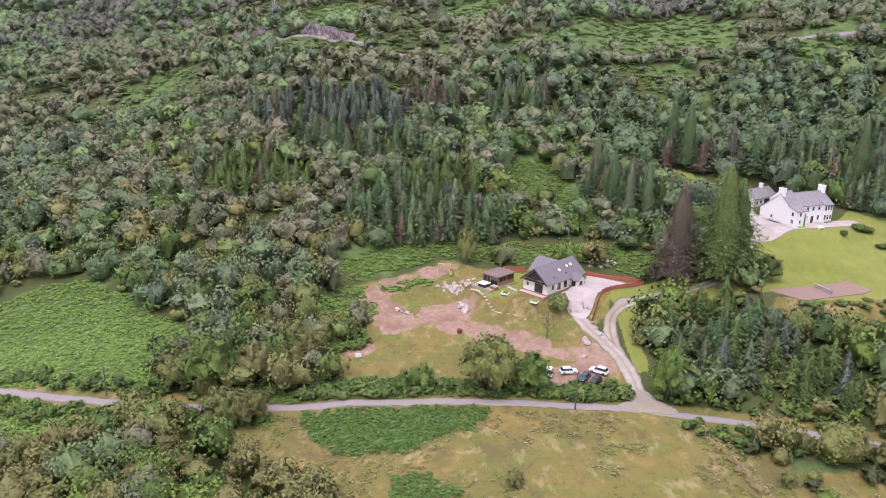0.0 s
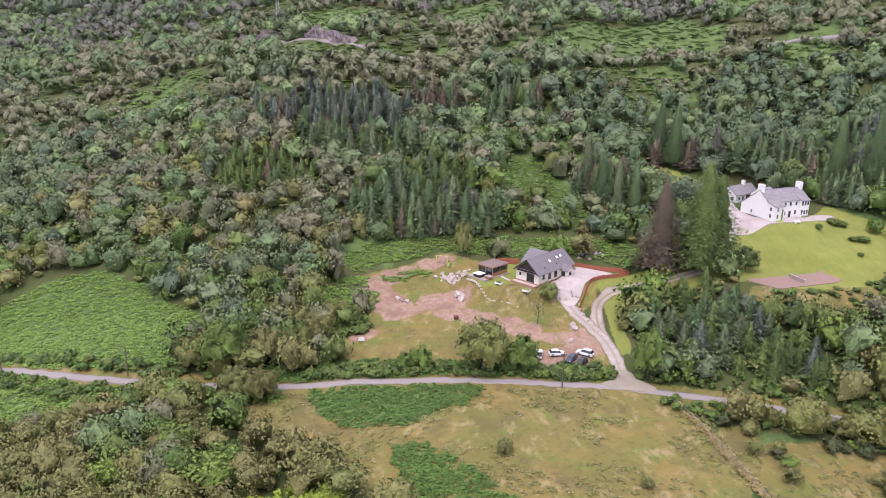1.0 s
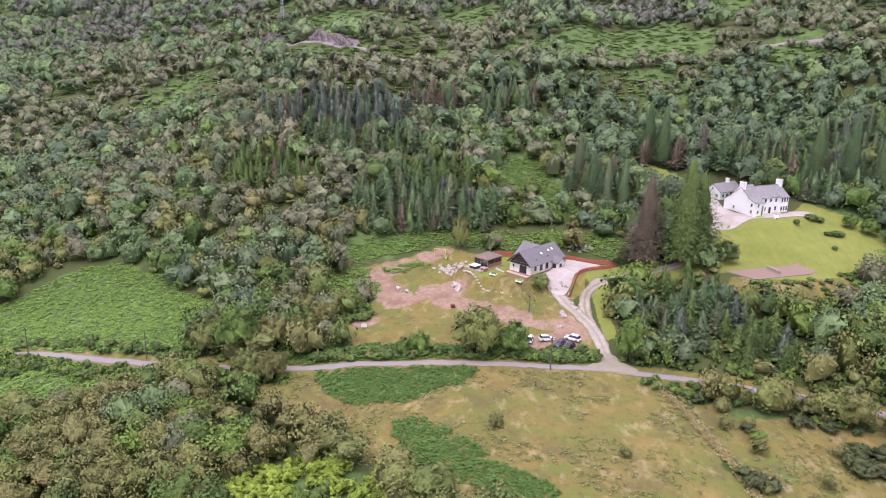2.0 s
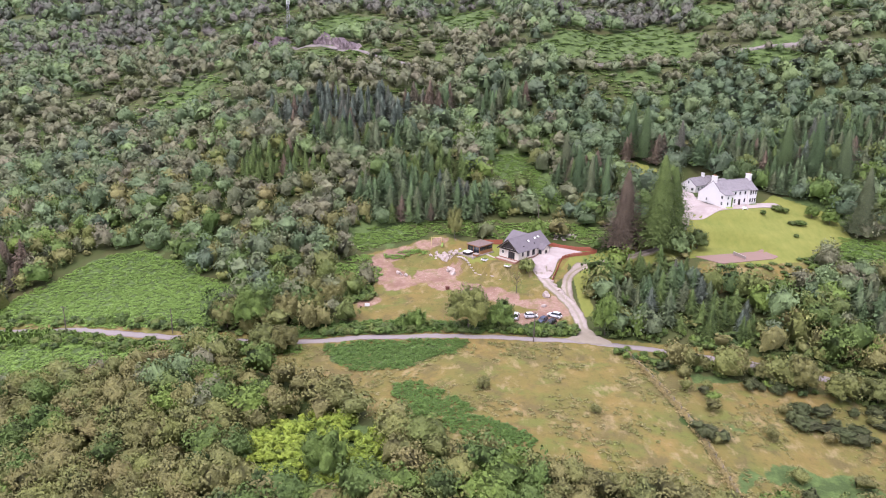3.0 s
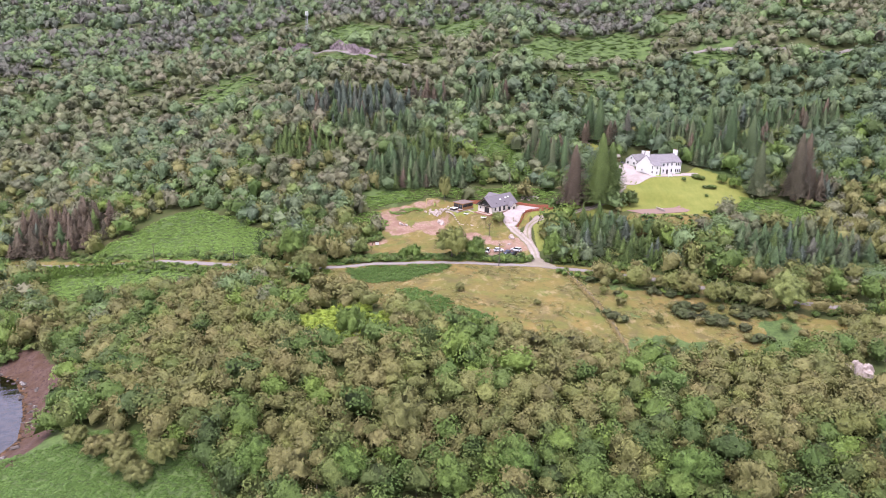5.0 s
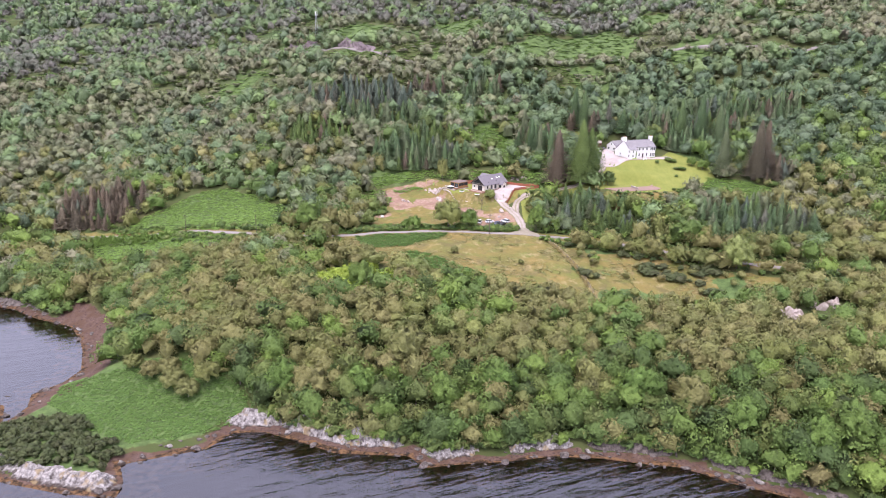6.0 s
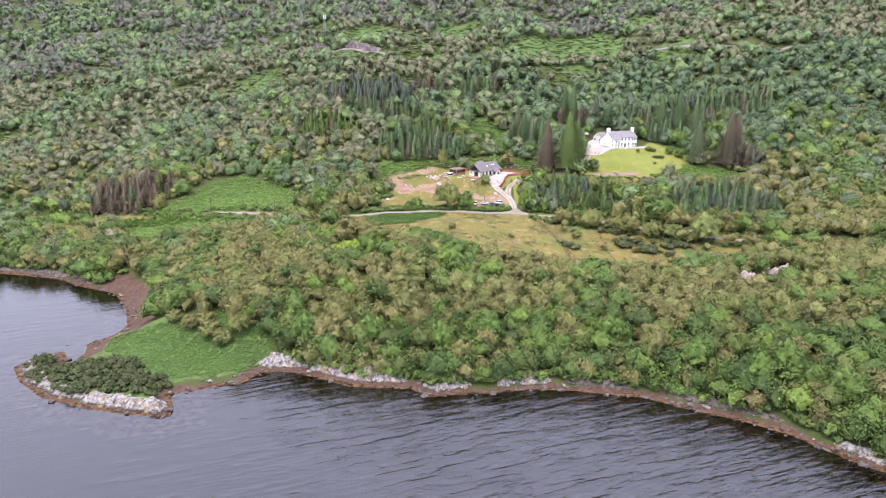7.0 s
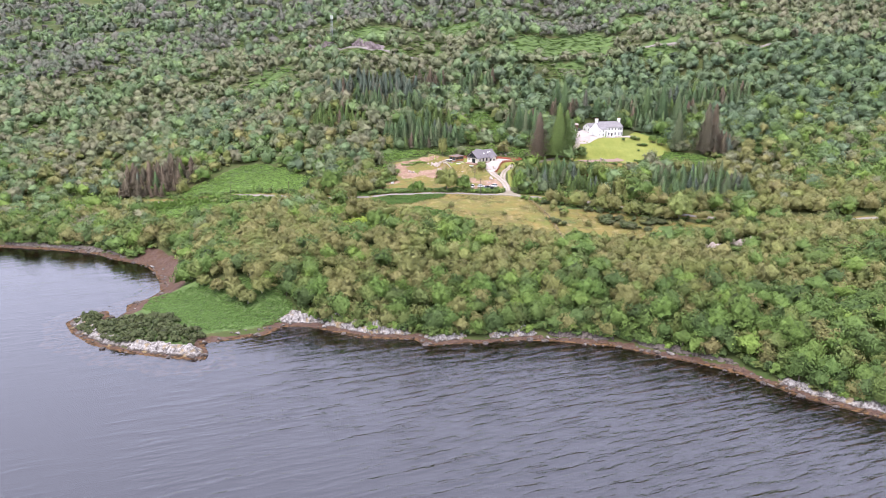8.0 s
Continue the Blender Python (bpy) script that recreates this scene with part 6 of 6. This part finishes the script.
def make_annex():
    a = thing("annex", pose(88.6, 214.0, 45.4, 0, 0, 36), "white cottage annex with a grey slate roof", "house")
    part("wall", prism([(0, -0.8), (6.2, -0.8), (6.2, 2.7), (3.1, 4.9), (0, 2.7)], 0, 11.5, "x"), HARL, a)
    bm = gable_roof(3.1, 4.9, 2.7, -11.7, 0.2, 0.3)
    bmesh.ops.transform(bm, matrix=Matrix.Translation((0, 3.1, 0)) @ Matrix.Rotation(radians(90), 4, "Z"), verts=bm.verts[:])
    part("roof", bm, SLATE, a)
    ch = part("chimney", box(7.2, 8.0, 2.6, 3.6, 4.4, 6.1), HARL, a)
    part("cope", box(7.1, 8.1, 2.5, 3.7, 6.1, 6.22), HARL, ch)
    for y, z, w, hh in ((1.3, 0.8, 1.0, 1.1), (4.8, 0.8, 1.0, 1.1), (3.1, 3.0, 0.6, 1.1)):
        pane_window(a, w, hh, pose(0, y, z, 0, 0, -90))
    for x in (1.6, 3.6):
        pane_window(a, 0.9, 1.1, pose(x, 0, 0.9))
    # open garage front: its inner shade is a dark slab on the wall
    part("garage_door", box(5.2, 8.4, -0.06, 0.04, 0, 2.2), DARK_WOOD, a, "dark panel standing for the shade inside an open garage front")
    s = thing("shed", pose(92, 225.5, ground_z(92, 225.5), 0, 0, 38), "dark shed with a pale sheet roof edge", "shed")
    part("wall", box(0, 5.5, 0, 3, -0.6, 2.2), DARK_WOOD, s)
    part("roof", prism([(-0.2, 2.5), (3.2, 2.15), (3.2, 2.3), (-0.2, 2.65)], -0.2, 5.7, "x"), TILE, s)
    part("roof_sheet", box(2.2, 5.2, 0.4, 2.0, 2.62, 2.7), WHITE, s)
    k = thing("garden_shed", pose(80, 217.5, ground_z(80, 217.5), 0, 0, 10), "small red-brown timber garden shed", "shed")
    part("wall", box(-1.6, 1.6, -1.3, 1.3, -0.5, 2.0), RUST, k)
    bm = gable_roof(1.3, 2.9, 2.0, -1.8, 1.8, 0.2)
    bmesh.ops.transform(bm, matrix=Matrix.Rotation(radians(90), 4, "Z"), verts=bm.verts[:])
    part("roof", bm, DECK, k)


make_bungalow()
make_garden_room()
make_hot_tub()
make_white_house()
make_annex()
make_fence("court_fence", [(33.4, 180.6), (40.8, 177.6), (47.5, 173.6)], 1.3, "red-stained timber fence behind the gravel court")
make_fence("court_fence", [(47.5, 173.6), (43.5, 172.2), (38.6, 170.2), (35.2, 166), (33.3, 161), (32.2, 157.6)], 1.1, "red-stained curved timber fence edging the court")
make_fence("garden_fence", [(13.6, 184.4), (20.2, 183.4)], 1.6, "red-brown timber garden fence behind the lawn")

BLACK_PAINT = plain("black_car_paint", (0.012, 0.013, 0.016), (0.016, 0.017, 0.02), 2, 0.18, spec=0.6, relief=0)
NAVY_PAINT = plain("navy_car_paint", (0.03, 0.045, 0.085), (0.035, 0.05, 0.09), 2, 0.2, spec=0.6, relief=0)
WHITE_PAINT = plain("white_car_paint", (0.75, 0.76, 0.77), (0.7, 0.71, 0.72), 2, 0.2, spec=0.5, relief=0)
make_car(29.6, 136.0, 232, BLACK_PAINT, "black saloon car parked on the dirt verge")
make_car(27.6, 137.4, 236, NAVY_PAINT, "dark blue hatchback parked on the dirt verge")
make_car(31.0, 139.6, 148, WHITE_PAINT, "white estate car parked behind two dark cars", 1.6, 4.6)
make_car(24.8, 140.0, 10, WHITE_PAINT, "white car half hidden by a thin tree", 1.5, 4.3)
make_car(20.8, 139.6, 80, WHITE_PAINT, "pale car parked beside a green tree", 1.8, 4.6)
make_car(82.0, 212.5, 60, BLACK_PAINT, "dark car parked by the white annex", 1.5, 4.2, "cars at the white house")
make_car(79.2, 210.5, 75, WHITE_PAINT, "silver car parked by the white annex", 1.5, 4.2, "cars at the white house")


SWING_WOOD = plain("pale_swing_timber", (0.56, 0.43, 0.22), (0.45, 0.34, 0.18), 0.4, 0.7)


def make_swing():
    s = thing("swing_set", pose(-1.6, 185.2, ground_z(-1.6, 185.2), 0, 0, -8), "pale timber swing frame with a green slide", "swing set")
    for x in (-1.9, 1.3):
        for y in (-0.7, 0.7):
            part("leg", rod((x, y, -0.1), (x, 0, 2.5), 0.08), SWING_WOOD, s)
    part("beam", rod((-2.0, 0, 2.5), (1.4, 0, 2.5), 0.09), SWING_WOOD, s)
    part("platform", box(1.3, 2.2, -0.5, 0.5, 1.2, 1.3), WARM_WOOD, s)
    slide = prism([(0.4, 1.35), (-1.9, 0.2), (-1.9, 0.1), (0.4, 1.22)], 1.5, 2.0, "x")
    part("slide", slide, FERN, s, "green plastic slide")
    for x in (-1.2, 0.3):
        w = part("swing_seat", box(x - 0.22, x + 0.22, -0.1, 0.1, 0.5, 0.54), DARK_WOOD, s)
        part("rope", rod((x - 0.2, 0, 0.54), (x - 0.2, 0, 2.5), 0.015, sides=5), STEEL, w)


def make_pole(x, y, height, label, arms=1):
    p = thing("utility_pole", pose(x, y, ground_z(x, y)), label, "utility pole", "utility poles")
    part("shaft", rod((0, 0, -0.3), (0, 0, height), 0.16, 0.11), BARK, p)
    for k in range(arms):
        a = part("cross_arm", box(-0.7, 0.7, -0.06, 0.06, height - 0.5 - k, height - 0.38 - k), BARK, p)
        for q in (-0.55, 0, 0.55):
            part("insulator", rod((q, 0, height - 0.38 - k), (q, 0, height - 0.2 - k), 0.05), WHITE, a)


def make_mast():
    x, y = -93, 391
    m = thing("radio_mast", pose(x, y, ground_z(x, y)), "grey lattice telecommunication mast on the hillside", "mast")
    for sx in (-1, 1):
        for sy in (-1, 1):
            part("leg", rod((sx * 0.9, sy * 0.9, -0.3), (sx * 0.4, sy * 0.4, 15), 0.1, 0.08, 5), STEEL, m)
    for k in range(7):
        a, b = 0.9 - 0.5 * k / 7, 0.9 - 0.5 * (k + 1) / 7
        z0, z1 = 15 * k / 7, 15 * (k + 1) / 7
        for s in (-1, 1):
            part("brace", rod((-a, s * a, z0), (b, s * b, z1), 0.05, sides=4), STEEL, m)
            part("brace", rod((s * a, -a, z0), (s * b, b, z1), 0.05, sides=4), STEEL, m)
    for q in range(3):
        t = q * 2.09
        part("antenna", rod((0.8 * math.cos(t), 0.8 * math.sin(t), 14), (0.8 * math.cos(t), 0.8 * math.sin(t), 16.8), 0.22), WHITE, m)


def make_small_things():
    b = thing("fire_bin", pose(2.2, 157, ground_z(2.2, 157)), "rusty red fire bin on bare earth", "bin")
    part("drum", rod((0, 0, 0), (0, 0, 0.8), 0.55, 0.62, 12), RUST, b)
    part("rim", rod((0, 0, 0.8), (0, 0, 0.86), 0.66, 0.66, 12), RUST, b)
    s = thing("notice_board", pose(-19.7, 145.7, ground_z(-19.7, 145.7), 0, 0, 10), "small blank white board on short posts", "sign")
    part("board", box(-0.7, 0.7, -0.04, 0.04, 0.5, 1.4, 0.02), WHITE, s)
    for x in (-0.5, 0.5):
        part("post", box(x - 0.05, x + 0.05, 0.05, 0.13, -0.2, 1.3), BARK, s)
    for x, y in ((13.1, 168.7), (19.8, 164.1)):
        e = thing("raised_bed", pose(x, y, ground_z(x, y), 0, 0, -30), "white-edged raised flower bed on the lawn", "flower bed", "raised beds")
        for a, c, d, f in ((-0.9, 0.9, -0.7, -0.6), (-0.9, 0.9, 0.6, 0.7), (-0.9, -0.8, -0.6, 0.6), (0.8, 0.9, -0.6, 0.6)):
            part("edging", box(a, c, d, f, -0.1, 0.3), WHITE, e)
        part("planting", box(-0.8, 0.8, -0.6, 0.6, -0.1, 0.4, 0.12), OAK, e)
    n = thing("tennis_net", pose(88.4, 166.8, ground_z(88.4, 166.8) + 0.15, 0, 0, 20), "sagging tennis net across the old court", "net")
    for y in (-2.6, 2.6):
        part("post", rod((0, y, 0), (0, y, 1.1), 0.06), STEEL, n)
    part("netting", box(-0.02, 0.02, -2.6, 2.6, 0.15, 0.95), DECK, n)
    part("tape", box(-0.03, 0.03, -2.6, 2.6, 0.95, 1.02), WHITE, n)
    g = thing("garden_bench", pose(97.6, 190.6, ground_z(97.6, 190.6), 0, 0, 25), "white garden bench on the lawn edge", "bench")
    part("seat", box(-0.9, 0.9, -0.3, 0.3, 0.4, 0.46), WHITE, g)
    part("backrest", box(-0.9, 0.9, 0.26, 0.32, 0.46, 1.0), WHITE, g)
    for x in (-0.8, 0.8):
        part("leg", box(x - 0.05, x + 0.05, -0.28, 0.28, 0, 0.4), WHITE, g)


def make_path():
    line = resample([(5.2, 171.6), (9.5, 167), (14, 164.4), (18, 161.5)], 0.72)
    p = thing("garden_path", pose(0, 0, 0), "pale stone-edged path along the garden terrace", "path")
    rng = random.Random(4)
    for x, y in line:
        m = pose(x, y, ground_z(x, y), 0, 0, -36 + rng.uniform(-8, 8))
        part("slab", box(-0.36, 0.36, -0.28, 0.28, -0.3, 0.06 + rng.uniform(0, 0.03), 0.02, m), PAVING, p)
    s = thing("stepping_stones", pose(0, 0, 0), "pale stepping stones across the bungalow lawn", "path")
    for x, y in resample([(14.2, 178.5), (13.6, 174.6), (15, 171.5), (17, 170)], 0.9):
        m = pose(x, y, ground_z(x, y), 0, 0, rng.uniform(-20, 20))
        part("stone", box(-0.5, 0.5, -0.32, 0.32, -0.3, 0.08, 0.04, m), PAVING, s)


def make_field_fence():
    f = thing("field_fence", pose(0, 0, 0), "weathered post and wire fence between field and meadow", "fence")
    line = resample(FENCE_LINE, 3.0)
    z = land(line[:, 0], line[:, 1])
    for (x, y), g in zip(line, z):
        part("post", box(x - 0.07, x + 0.07, y - 0.07, y + 0.07, g - 0.2, g + 1.2), DECK, f)
    for k in range(len(line) - 1):
        bm = bmesh.new()
        for q in (0.5, 1.05):
            add_rod(bm, (*line[k], z[k] + q), (*line[k + 1], z[k + 1] + q), 0.015, sides=4)
        part("wire", bm, STEEL, f)


make_swing()
make_pole(24.3, 127.0, 8.0, "dark wooden utility pole beside the road")
make_pole(30.9, 189.2, 9.0, "dark wooden utility pole behind the bungalow")
make_pole(-99.5, 137, 8.0, "dark wooden utility pole beside the road")
make_pole(-69.5, 133.8, 7.0, "thin wooden utility pole beside the bracken", 0)
make_mast()
make_small_things()
make_path()
make_field_fence()
